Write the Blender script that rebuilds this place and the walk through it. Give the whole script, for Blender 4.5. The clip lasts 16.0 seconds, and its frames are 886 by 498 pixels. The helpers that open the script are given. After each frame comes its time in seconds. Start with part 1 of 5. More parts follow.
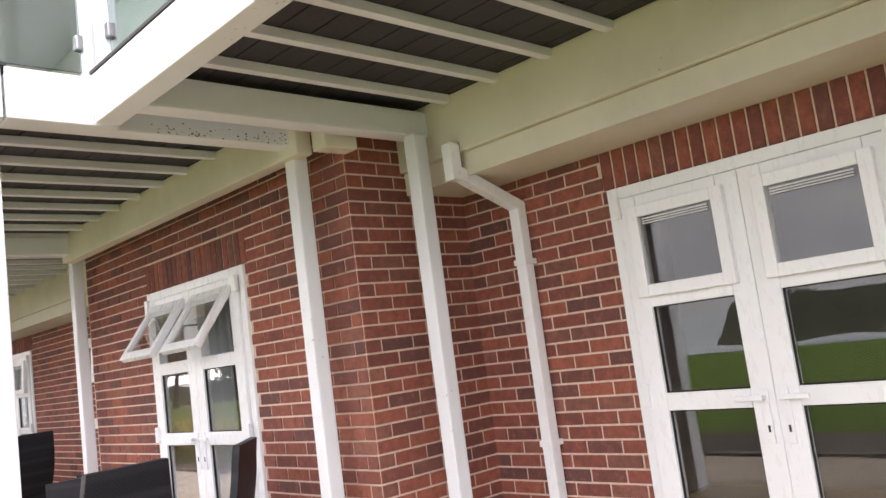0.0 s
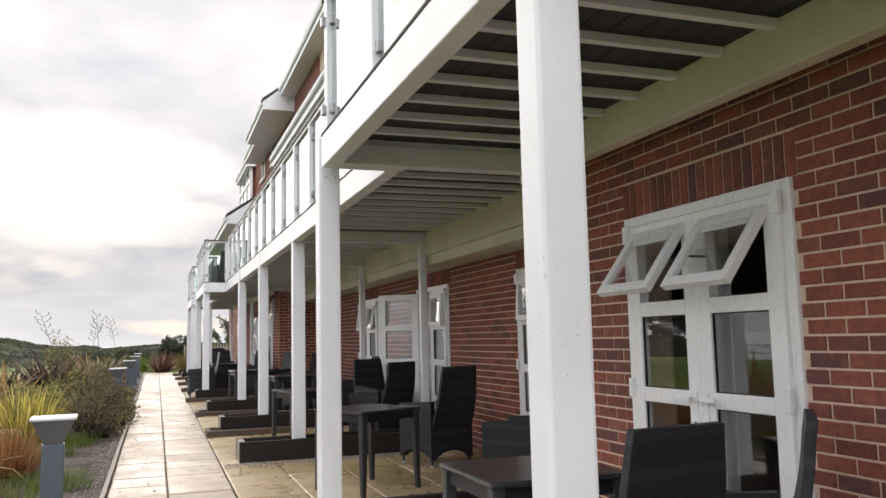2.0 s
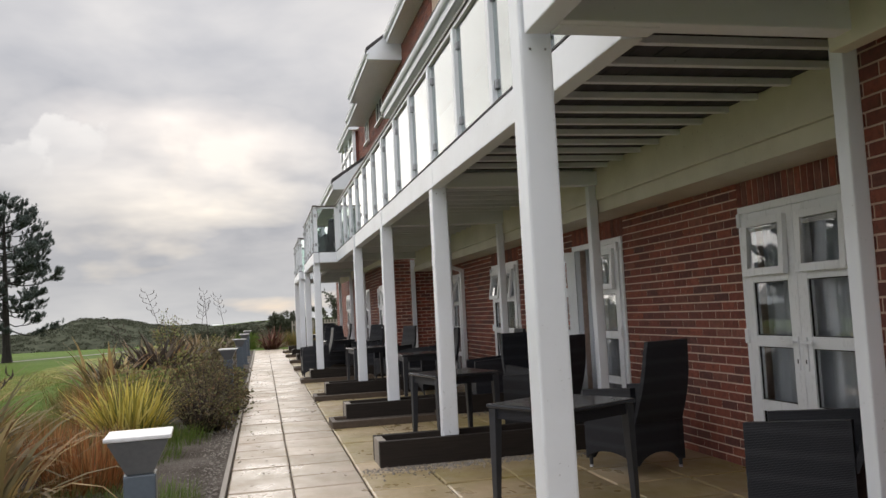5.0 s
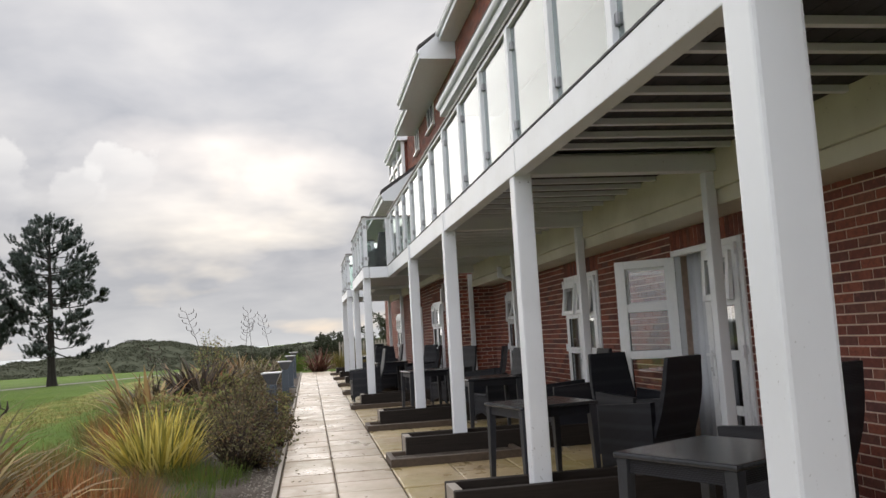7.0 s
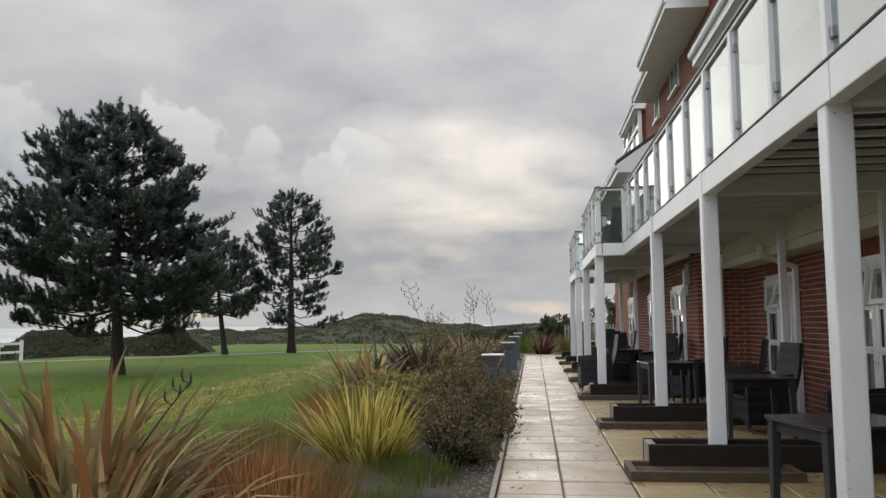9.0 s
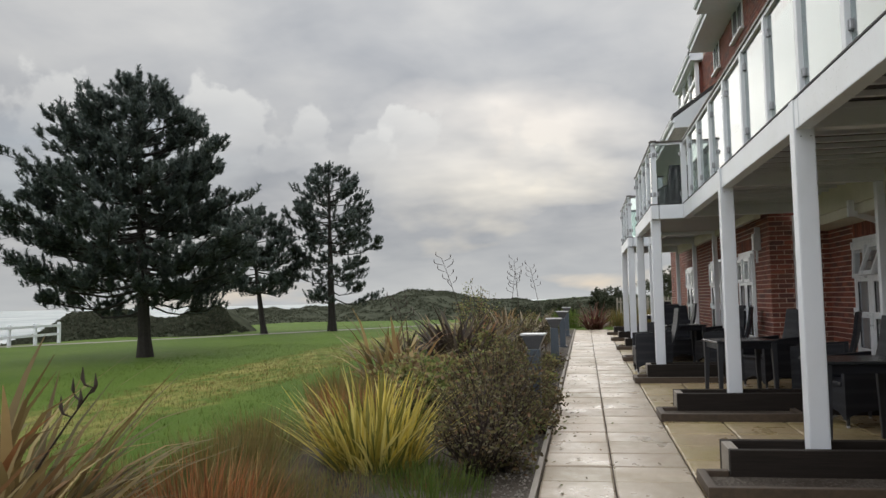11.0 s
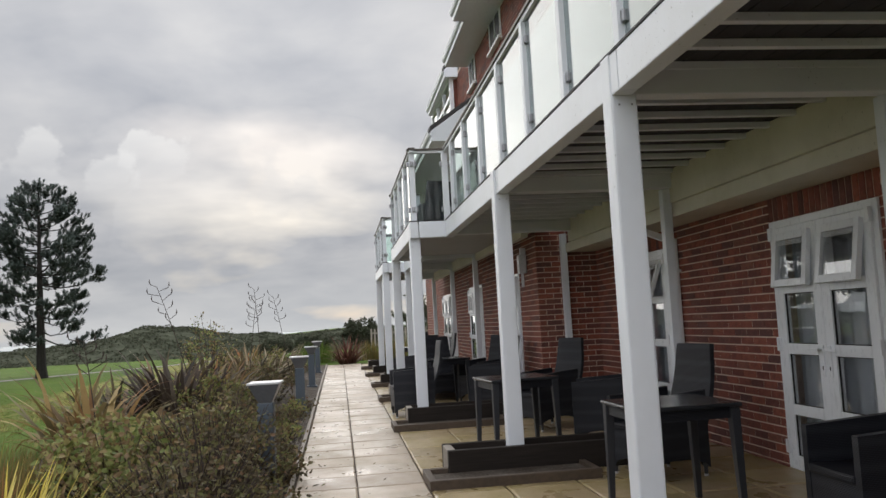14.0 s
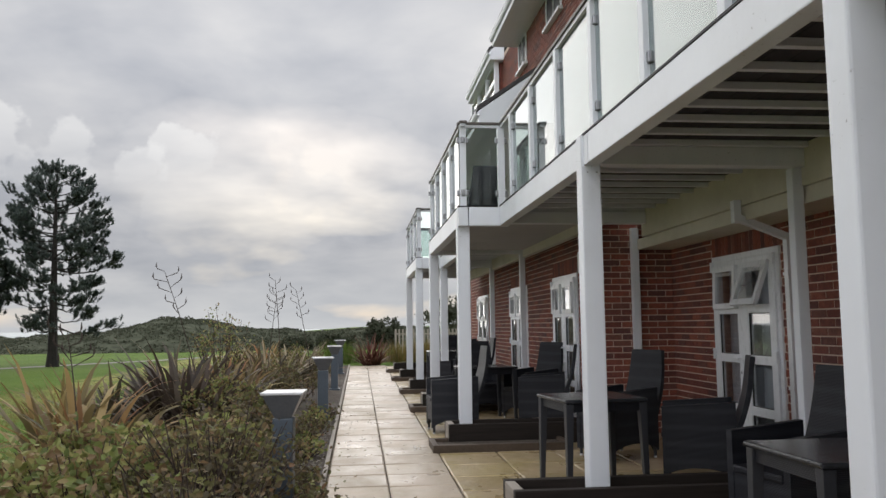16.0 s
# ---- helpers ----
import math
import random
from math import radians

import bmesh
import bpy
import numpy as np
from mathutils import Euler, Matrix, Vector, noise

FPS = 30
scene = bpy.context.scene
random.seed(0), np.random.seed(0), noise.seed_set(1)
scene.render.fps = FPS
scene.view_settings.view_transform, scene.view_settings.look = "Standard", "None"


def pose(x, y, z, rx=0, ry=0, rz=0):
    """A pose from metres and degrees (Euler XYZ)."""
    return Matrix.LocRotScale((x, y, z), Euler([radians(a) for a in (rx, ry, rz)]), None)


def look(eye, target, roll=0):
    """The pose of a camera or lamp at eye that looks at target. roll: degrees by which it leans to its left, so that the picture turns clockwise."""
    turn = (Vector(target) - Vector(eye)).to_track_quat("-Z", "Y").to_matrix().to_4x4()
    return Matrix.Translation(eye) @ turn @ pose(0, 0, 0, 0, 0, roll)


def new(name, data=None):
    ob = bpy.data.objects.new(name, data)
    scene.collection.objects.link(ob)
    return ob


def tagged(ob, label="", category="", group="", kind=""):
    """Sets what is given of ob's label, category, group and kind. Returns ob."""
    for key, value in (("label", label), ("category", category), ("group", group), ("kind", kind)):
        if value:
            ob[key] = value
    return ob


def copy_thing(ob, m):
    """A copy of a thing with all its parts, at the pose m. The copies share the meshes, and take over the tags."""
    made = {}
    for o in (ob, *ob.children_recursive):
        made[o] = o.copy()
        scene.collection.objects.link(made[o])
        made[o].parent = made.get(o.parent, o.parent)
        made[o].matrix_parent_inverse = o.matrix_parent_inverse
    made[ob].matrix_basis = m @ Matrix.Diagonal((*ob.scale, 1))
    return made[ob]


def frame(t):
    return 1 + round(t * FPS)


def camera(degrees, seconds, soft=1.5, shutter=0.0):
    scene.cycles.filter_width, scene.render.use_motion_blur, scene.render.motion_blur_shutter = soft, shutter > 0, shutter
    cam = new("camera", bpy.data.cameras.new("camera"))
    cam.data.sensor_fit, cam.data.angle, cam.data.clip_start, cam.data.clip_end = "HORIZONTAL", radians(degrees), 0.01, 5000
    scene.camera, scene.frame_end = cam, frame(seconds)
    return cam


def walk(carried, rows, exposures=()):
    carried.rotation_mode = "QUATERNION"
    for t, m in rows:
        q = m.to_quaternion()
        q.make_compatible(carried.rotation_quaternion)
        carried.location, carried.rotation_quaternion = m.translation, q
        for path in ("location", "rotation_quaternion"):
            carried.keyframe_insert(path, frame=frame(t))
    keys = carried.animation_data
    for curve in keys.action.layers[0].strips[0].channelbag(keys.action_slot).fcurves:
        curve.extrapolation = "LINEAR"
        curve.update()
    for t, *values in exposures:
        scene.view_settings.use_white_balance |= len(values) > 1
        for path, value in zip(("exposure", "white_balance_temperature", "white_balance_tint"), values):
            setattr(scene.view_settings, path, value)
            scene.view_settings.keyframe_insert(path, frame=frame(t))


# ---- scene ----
cam = camera(57.4, 16.0)
METRES, EYE, TILT, LEAN, TURN = 12.0, 1.5, 0.0, 0.0, -44.2
ROWS = [
    (0.0, 0.0, 0.0, 0.0, 0.91, 6.98, 7.47),
    (0.5, -0.0247, 0.0223, -0.0006, 8.7, 6.8, 5.65),
    (1.0, -0.0491, 0.0441, -0.0008, 15.13, 6.64, 3.86),
    (1.5, -0.076, 0.063, -0.0006, 20.52, 6.38, 2.44),
    (2.0, -0.0998, 0.0816, -0.0024, 24.79, 6.24, 1.28),
    (2.5, -0.1223, 0.1023, -0.0023, 28.39, 6.27, 0.78),
    (3.0, -0.1458, 0.1214, -0.0005, 31.74, 6.31, 0.75),
    (3.5, -0.1647, 0.1444, -0.0002, 35.28, 6.52, 1.23),
    (4.0, -0.1914, 0.1646, 0.0003, 39.58, 6.37, 1.99),
    (4.2, -0.2005, 0.1735, 0.0, 38.3, 5.2, 2.2),
    (6.3, -0.2843, 0.2685, -0.003, 26.7, 4.4, 2.8),
    (6.5, -0.2927, 0.2777, -0.0032, 28.54, 4.83, 3.02),
    (7.0, -0.3187, 0.2974, -0.0026, 34.84, 6.0, 3.27),
    (7.5, -0.3403, 0.3145, -0.0006, 41.15, 6.64, 2.62),
    (8.0, -0.3575, 0.3368, -0.0007, 45.84, 6.57, 1.61),
    (8.5, -0.3791, 0.3563, -0.0032, 48.8, 6.05, 0.61),
    (8.7, -0.388, 0.366, -0.003, 49.75, 5.72, 0.4),
    (10.8, -0.4795, 0.4665, -0.003, 53.1, 3.7, 1.35),
    (11.0, -0.4884, 0.4759, -0.0029, 54.11, 3.59, 1.31),
    (11.5, -0.5166, 0.4944, -0.003, 57.09, 3.5, 1.12),
    (12.0, -0.5367, 0.5122, -0.0045, 61.58, 3.02, 0.96),
    (12.5, -0.5541, 0.5367, -0.0036, 58.85, 2.78, -0.07),
    (13.0, -0.5731, 0.559, -0.0018, 49.28, 3.2, 0.04),
    (13.5, -0.5898, 0.5831, -0.0014, 41.49, 4.01, 1.43),
    (14.0, -0.6098, 0.6089, -0.0006, 36.9, 5.18, 2.99),
    (14.5, -0.6332, 0.6307, 0.0003, 33.98, 5.79, 3.83),
    (15.0, -0.6578, 0.6548, -0.0011, 31.72, 5.86, 3.58),
    (15.5, -0.6817, 0.6773, -0.0023, 32.31, 5.65, 2.22),
    (16.0, -0.7112, 0.6955, -0.0005, 38.28, 5.42, 0.68),
]
walk(cam, [(t, pose(0, 0, EYE, TILT, LEAN, TURN) @ pose(METRES * x, METRES * y, METRES * z, 90 + pitch, roll, yaw)) for t, x, y, z, yaw, pitch, roll in ROWS],
     exposures=[(0.0, 1.75, 6600, 20), (0.5, 1.45, 6700, 21), (1.0, 1.24, 6700, 19), (1.5, 0.96, 6650, 17), (2.0, 0.64, 6650, 14), (3.0, 0.3, 6550, 13), (4.0, 0.08, 6550, 12), (6.5, 0.36, 6550, 12), (7.0, 0.26, 6500, 12), (8.0, -0.04, 6500, 12),
                (8.5, -0.06, 6500, 11), (12.0, -0.02, 6400, 9), (13.0, 0.02, 6400, 9), (13.5, 0.04, 6400, 10), (14.5, 0.09, 6350, 11), (16.0, 0.10, 6350, 11)])

# ---- light ----
SUN_AZ, SUN_EL = radians(-4), radians(24)       # from +y towards +x, and up
SUN_WAY = (math.sin(SUN_AZ) * math.cos(SUN_EL), math.cos(SUN_AZ) * math.cos(SUN_EL), math.sin(SUN_EL))
world = bpy.data.worlds.new("world")
scene.world = world
world.use_nodes = True


HEAPS = (((-0.207, 0.956, 0.210), 0.036, 0.62), ((-0.252, 0.950, 0.183), 0.033, 0.45), ((-0.319, 0.926, 0.202), 0.030, 0.45), ((-0.410, 0.887, 0.210), 0.055, 0.55), ((-0.562, 0.798, 0.219), 0.050, 0.45))


def build_sky():
    """A Nishita sky behind broken grey cloud that is brighter round the veiled sun, with fill added away from it."""
    nt = world.node_tree
    N, L = nt.nodes, nt.links
    bg = N["Background"]
    sky = N.new("ShaderNodeTexSky")
    sky.sky_type, sky.sun_disc = "NISHITA", False
    sky.sun_elevation, sky.sun_rotation = SUN_EL, SUN_AZ
    co = N.new("ShaderNodeTexCoord")

    def math_node(op, a, b=None, clamp=False):
        n = N.new("ShaderNodeMath")
        n.operation, n.use_clamp = op, clamp
        for i, v in enumerate((a, b)):
            if v is None:
                continue
            if isinstance(v, (int, float)):
                n.inputs[i].default_value = v
            else:
                L.new(v, n.inputs[i])
        return n.outputs[0]

    sep = N.new("ShaderNodeSeparateXYZ")
    L.new(co.outputs["Generated"], sep.inputs[0])
    up = math_node("ADD", math_node("MAXIMUM", sep.outputs[2], 0.0), 0.24)
    flat = N.new("ShaderNodeCombineXYZ")
    L.new(math_node("DIVIDE", sep.outputs[0], up), flat.inputs[0])
    L.new(math_node("DIVIDE", sep.outputs[1], up), flat.inputs[1])
    flat.inputs[2].default_value = 3.7

    def clouds(scale, detail, rough, warp):
        n = N.new("ShaderNodeTexNoise")
        n.inputs["Scale"].default_value, n.inputs["Detail"].default_value = scale, detail
        n.inputs["Roughness"].default_value, n.inputs["Distortion"].default_value = rough, warp
        L.new(flat.outputs[0], n.inputs["Vector"])
        return n.outputs["Fac"]

    big, small = clouds(1.0, 5, 0.48, 0.15), clouds(3.2, 6, 0.5, 0.2)
    mass = math_node("ADD", math_node("MULTIPLY", big, 0.62), math_node("MULTIPLY", small, 0.38))
    ramp = N.new("ShaderNodeValToRGB")
    L.new(mass, ramp.inputs[0])
    e = ramp.color_ramp.elements
    e[0].position, e[0].color = 0.37, (4.0, 4.2, 4.6, 1)
    e[1].position, e[1].color = 0.62, (7.3, 7.2, 7.05, 1)
    mid = ramp.color_ramp.elements.new(0.5)
    mid.color = (5.7, 5.75, 5.9, 1)
    # glow of the veiled sun
    dot = N.new("ShaderNodeVectorMath")
    dot.operation = "DOT_PRODUCT"
    L.new(co.outputs["Generated"], dot.inputs[0])
    dot.inputs[1].default_value = SUN_WAY
    near = math_node("POWER", math_node("MAXIMUM", dot.outputs["Value"], 0.0), 4.0)
    gain = math_node("ADD", math_node("MULTIPLY", near, 0.22), 0.81)
    # an overcast sky grows brighter towards the zenith
    crown = N.new("ShaderNodeMapRange")
    L.new(sep.outputs[2], crown.inputs[0])
    crown.inputs[1].default_value, crown.inputs[2].default_value = 0.42, 0.95
    crown.inputs[3].default_value, crown.inputs[4].default_value = 1.0, 2.2
    gain = math_node("MULTIPLY", gain, crown.outputs[0])
    # greyer cloud low over the land
    grey = N.new("ShaderNodeMapRange")
    L.new(sep.outputs[2], grey.inputs[0])
    grey.inputs[1].default_value, grey.inputs[2].default_value = 0.03, 0.30
    grey.inputs[3].default_value, grey.inputs[4].default_value = 0.76, 1.0
    gain = math_node("MULTIPLY", gain, grey.outputs[0])
    # added fill: sky away from the sun raised threefold to light the shaded walls
    back_fill = N.new("ShaderNodeMapRange")
    back_fill.interpolation_type = "SMOOTHSTEP"
    L.new(dot.outputs["Value"], back_fill.inputs[0])
    back_fill.inputs[1].default_value, back_fill.inputs[2].default_value = 0.55, -0.6
    back_fill.inputs[3].default_value, back_fill.inputs[4].default_value = 1.0, 3.1
    gain = math_node("MULTIPLY", gain, back_fill.outputs[0])
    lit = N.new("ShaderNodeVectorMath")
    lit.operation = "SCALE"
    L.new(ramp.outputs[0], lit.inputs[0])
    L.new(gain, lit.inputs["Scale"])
    # gaps of thin blue, and a paler band low down
    gap = N.new("ShaderNodeMapRange")
    L.new(big, gap.inputs[0])
    gap.inputs[1].default_value, gap.inputs[2].default_value = 0.30, 0.44
    gap.inputs[3].default_value, gap.inputs[4].default_value = 0.72, 1.0
    mix = N.new("ShaderNodeMix")
    mix.data_type = "RGBA"
    L.new(gap.outputs[0], mix.inputs[0])
    L.new(sky.outputs[0], mix.inputs[6])
    L.new(lit.outputs[0], mix.inputs[7])
    # small heaped clouds low over the land
    heap = N.new("ShaderNodeTexNoise")
    heap.inputs["Scale"].default_value, heap.inputs["Detail"].default_value = 8.5, 6
    heap.inputs["Roughness"].default_value = 0.5
    L.new(co.outputs["Generated"], heap.inputs["Vector"])
    edge = N.new("ShaderNodeMapRange")
    edge.interpolation_type = "SMOOTHSTEP"
    L.new(heap.outputs["Fac"], edge.inputs[0])
    edge.inputs[1].default_value, edge.inputs[2].default_value = 0.51, 0.56
    edge.inputs[3].default_value, edge.inputs[4].default_value = 0.0, 0.85
    belt = math_node("SUBTRACT", 1.0, math_node("MULTIPLY", math_node("ABSOLUTE", math_node("SUBTRACT", sep.outputs[2], 0.19)), 9.0), True)
    puff = N.new("ShaderNodeMix")
    puff.data_type = "RGBA"
    L.new(math_node("MULTIPLY", math_node("MULTIPLY", edge.outputs[0], belt, True), 0.35), puff.inputs[0])
    L.new(mix.outputs[2], puff.inputs[6])
    puff.inputs[7].default_value = (7.0, 6.95, 6.85, 1)
    # five heaped clouds with crisp sunlit crowns
    fray = N.new("ShaderNodeTexNoise")
    fray.inputs["Scale"].default_value, fray.inputs["Detail"].default_value = 22.0, 5
    L.new(co.outputs["Generated"], fray.inputs["Vector"])
    for way, r, bright in HEAPS:
        gap_to = N.new("ShaderNodeVectorMath")
        gap_to.operation = "DISTANCE"
        L.new(co.outputs["Generated"], gap_to.inputs[0])
        gap_to.inputs[1].default_value = way
        d = math_node("ADD", gap_to.outputs["Value"], math_node("MULTIPLY", math_node("SUBTRACT", fray.outputs["Fac"], 0.5), 2.6 * r))
        rim = N.new("ShaderNodeMapRange")
        rim.interpolation_type = "SMOOTHSTEP"
        L.new(d, rim.inputs[0])
        rim.inputs[1].default_value, rim.inputs[2].default_value = r, r * 0.72
        crest = N.new("ShaderNodeMapRange")
        L.new(sep.outputs[2], crest.inputs[0])
        crest.inputs[1].default_value, crest.inputs[2].default_value = way[2] - 0.9 * r, way[2] + 0.7 * r
        crest.inputs[3].default_value, crest.inputs[4].default_value = 0.0, bright
        f = math_node("MULTIPLY", rim.outputs[0], crest.outputs[0], True)
        up_mix = N.new("ShaderNodeMix")
        up_mix.data_type = "RGBA"
        L.new(f, up_mix.inputs[0])
        L.new(puff.outputs[2], up_mix.inputs[6])
        up_mix.inputs[7].default_value = (8.6, 8.5, 8.2, 1)
        puff = up_mix
    mix = puff
    low = N.new("ShaderNodeMapRange")
    L.new(sep.outputs[2], low.inputs[0])
    low.inputs[1].default_value, low.inputs[2].default_value = 0.0, 0.10
    low.inputs[3].default_value, low.inputs[4].default_value = 0.6, 0.0
    haze = N.new("ShaderNodeMix")
    haze.data_type = "RGBA"
    L.new(low.outputs[0], haze.inputs[0])
    L.new(mix.outputs[2], haze.inputs[6])
    haze.inputs[7].default_value = (6.2, 6.3, 6.25, 1)
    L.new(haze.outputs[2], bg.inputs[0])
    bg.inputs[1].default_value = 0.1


build_sky()
sun = new("sun", bpy.data.lights.new("sun", "SUN"))
sun.data.energy, sun.data.angle, sun.data.color = 1.7, radians(75), (1.0, 0.95, 0.88)
sun.matrix_world = look((0, 0, 0), [-v for v in SUN_WAY])


# ---- materials ----
class Mat:
    """A node material built step by step."""

    def __init__(self, name, rough=0.6, metal=0.0):
        self.m = bpy.data.materials.new(name)
        self.m.use_nodes = True
        self.N, self.L = self.m.node_tree.nodes, self.m.node_tree.links
        self.p = self.N["Principled BSDF"]
        self.p.inputs["Roughness"].default_value, self.p.inputs["Metallic"].default_value = rough, metal
        self.co = self.N.new("ShaderNodeTexCoord").outputs["Object"]

    def world_space(self):
        """Takes the texture space from the place itself, so that joined and single pieces vary alike."""
        self.co = self.N.new("ShaderNodeNewGeometry").outputs["Position"]
        return self

    def noise(self, scale, detail=4, rough=0.55, stretch=(1, 1, 1)):
        mp = self.N.new("ShaderNodeMapping")
        mp.inputs["Scale"].default_value = stretch
        self.L.new(self.co, mp.inputs[0])
        n = self.N.new("ShaderNodeTexNoise")
        n.inputs["Scale"].default_value, n.inputs["Detail"].default_value, n.inputs["Roughness"].default_value = scale, detail, rough
        self.L.new(mp.outputs[0], n.inputs["Vector"])
        return n.outputs["Fac"]

    def wave(self, scale, axis, distort=0.0, profile="SIN"):
        n = self.N.new("ShaderNodeTexWave")
        n.bands_direction, n.wave_profile = axis, profile
        n.inputs["Scale"].default_value, n.inputs["Distortion"].default_value = scale, distort
        self.L.new(self.co, n.inputs["Vector"])
        return n.outputs["Fac"]

    def voronoi(self, scale, feature="F1", stretch=(1, 1, 1)):
        mp = self.N.new("ShaderNodeMapping")
        mp.inputs["Scale"].default_value = stretch
        self.L.new(self.co, mp.inputs[0])
        n = self.N.new("ShaderNodeTexVoronoi")
        n.feature = feature
        n.inputs["Scale"].default_value = scale
        self.L.new(mp.outputs[0], n.inputs["Vector"])
        return n

    def piece(self):
        """A random value for each piece, single or joined."""
        a = self.N.new("ShaderNodeObjectInfo").outputs["Random"]
        b = self.N.new("ShaderNodeNewGeometry").outputs["Random Per Island"]
        return self.calc("FRACT", self.calc("ADD", self.calc("MULTIPLY", a, 7.31), self.calc("MULTIPLY", b, 5.17)))

    def calc(self, op, a, b=0.0, clamp=False):
        n = self.N.new("ShaderNodeMath")
        n.operation, n.use_clamp = op, clamp
        for i, v in enumerate((a, b)):
            if isinstance(v, (int, float)):
                n.inputs[i].default_value = v
            else:
                self.L.new(v, n.inputs[i])
        return n.outputs[0]

    def range(self, v, a, b, c=0.0, d=1.0):
        n = self.N.new("ShaderNodeMapRange")
        self.L.new(v, n.inputs[0])
        for i, x in enumerate((a, b, c, d)):
            n.inputs[i + 1].default_value = x
        return n.outputs[0]

    def ramp(self, v, *stops):
        n = self.N.new("ShaderNodeValToRGB")
        self.L.new(v, n.inputs[0])
        el = n.color_ramp.elements
        while len(el) < len(stops):
            el.new(0.5)
        for e, (pos, col) in zip(el, stops):
            e.position, e.color = pos, (*col, 1)
        return n.outputs[0]

    def mix(self, f, a, b, how="MIX"):
        n = self.N.new("ShaderNodeMix")
        n.data_type, n.blend_type = "RGBA", how
        for i, v in ((0, f), (6, a), (7, b)):
            if isinstance(v, (int, float)):
                n.inputs[i].default_value = v
            elif isinstance(v, tuple):
                n.inputs[i].default_value = (*v, 1)
            else:
                self.L.new(v, n.inputs[i])
        return n.outputs[2]

    def color(self, v):
        if isinstance(v, tuple):
            self.p.inputs["Base Color"].default_value = (*v, 1)
        else:
            self.L.new(v, self.p.inputs["Base Color"])
        return self

    def rough(self, v):
        self.L.new(v, self.p.inputs["Roughness"])
        return self

    def bump(self, v, strength, dist=0.01):
        n = self.N.new("ShaderNodeBump")
        n.inputs["Strength"].default_value, n.inputs["Distance"].default_value = strength, dist
        self.L.new(v, n.inputs["Height"])
        self.L.new(n.outputs[0], self.p.inputs["Normal"])
        return self


def painted(name, col, dirt, rough=0.38, dirt_amount=0.5, speck=0.6):
    k = Mat(name, rough).world_space()
    broad, fine = k.noise(1.3, 5, 0.6), k.noise(38, 3, 0.6, (1, 1, 0.35))
    f = k.calc("MULTIPLY", k.range(broad, 0.42, 0.75), dirt_amount)
    c = k.mix(f, col, dirt)
    specks = k.calc("MULTIPLY", k.range(k.noise(55, 2, 0.5), 0.69, 0.72), speck)
    c = k.mix(k.calc("MULTIPLY", specks, k.range(broad, 0.5, 0.62)), c, (0.12, 0.11, 0.09))
    k.color(c).bump(fine, 0.05, 0.003)
    k.rough(k.range(fine, 0.2, 0.8, rough - 0.08, rough + 0.14))
    return k.m


def brick_material():
    k = Mat("red_brick", 0.85).world_space()
    r = k.piece()
    c = k.ramp(r, (0.0, (0.18, 0.052, 0.039)), (0.2, (0.265, 0.077, 0.052)), (0.42, (0.335, 0.100, 0.060)), (0.6, (0.195, 0.061, 0.046)), (0.8, (0.118, 0.050, 0.046)), (1.0, (0.285, 0.108, 0.072)))
    grain, blot = k.noise(160, 4, 0.65), k.noise(24, 5, 0.65)
    c = k.mix(k.range(grain, 0.35, 0.8), c, k.mix(0.5, c, (0.10, 0.035, 0.03)))
    c = k.mix(k.calc("MULTIPLY", k.range(blot, 0.48, 0.70), 0.6), c, (0.085, 0.040, 0.036))
    c = k.mix(k.calc("MULTIPLY", k.range(blot, 0.46, 0.30), 0.4), c, (0.34, 0.14, 0.095))
    c = k.mix(k.calc("MULTIPLY", k.range(k.noise(0.9, 4), 0.58, 0.8), 0.12), c, (0.36, 0.24, 0.2))
    k.color(c).bump(grain, 0.35, 0.004)
    return k.m


def mortar_material():
    k = Mat("mortar", 0.95).world_space()
    k.color(k.mix(k.range(k.noise(30, 5), 0.3, 0.75), (0.70, 0.54, 0.44), (0.52, 0.39, 0.31))).bump(k.noise(220, 3), 0.5, 0.003)
    return k.m


def slab_material(name, dry, dark, moss, moss_amount):
    k = Mat(name, 0.3).world_space()
    r = k.piece()
    c = k.mix(r, dry, dark)
    c = k.mix(k.range(k.noise(2.2, 6, 0.62), 0.4, 0.72), c, k.mix(0.6, c, dark))
    m = k.calc("MULTIPLY", k.range(k.noise(1.1, 5, 0.6), 0.38, 0.66), moss_amount)
    c = k.mix(m, c, moss)
    c = k.mix(k.range(k.noise(90, 3), 0.62, 0.8, 0.0, 0.5), c, dark)
    k.color(c)
    riven = k.noise(8.5, 5, 0.5, (1, 0.55, 1))
    wet = k.noise(1.7, 4, 0.55)
    k.rough(k.calc("ADD", k.range(wet, 0.38, 0.62, 0.20, 0.44), k.range(riven, 0.3, 0.7, 0.0, 0.16)))
    k.bump(k.calc("ADD", k.calc("MULTIPLY", riven, 0.8), k.calc("MULTIPLY", k.noise(60, 3), 0.10)), 0.5, 0.02)
    return k.m


def timber_material():
    k = Mat("dark_sleeper_timber", 0.7).world_space()
    g = k.noise(9, 6, 0.6, (0.35, 8, 8))
    c = k.mix(g, (0.008, 0.007, 0.0065), (0.036, 0.028, 0.023))
    c = k.mix(k.calc("MULTIPLY", k.range(k.noise(1.4, 4), 0.58, 0.75), 0.3), c, (0.045, 0.045, 0.03))
    k.color(c).bump(g, 0.6, 0.006)
    k.p.inputs["Specular IOR Level"].default_value = 0.15
    return k.m


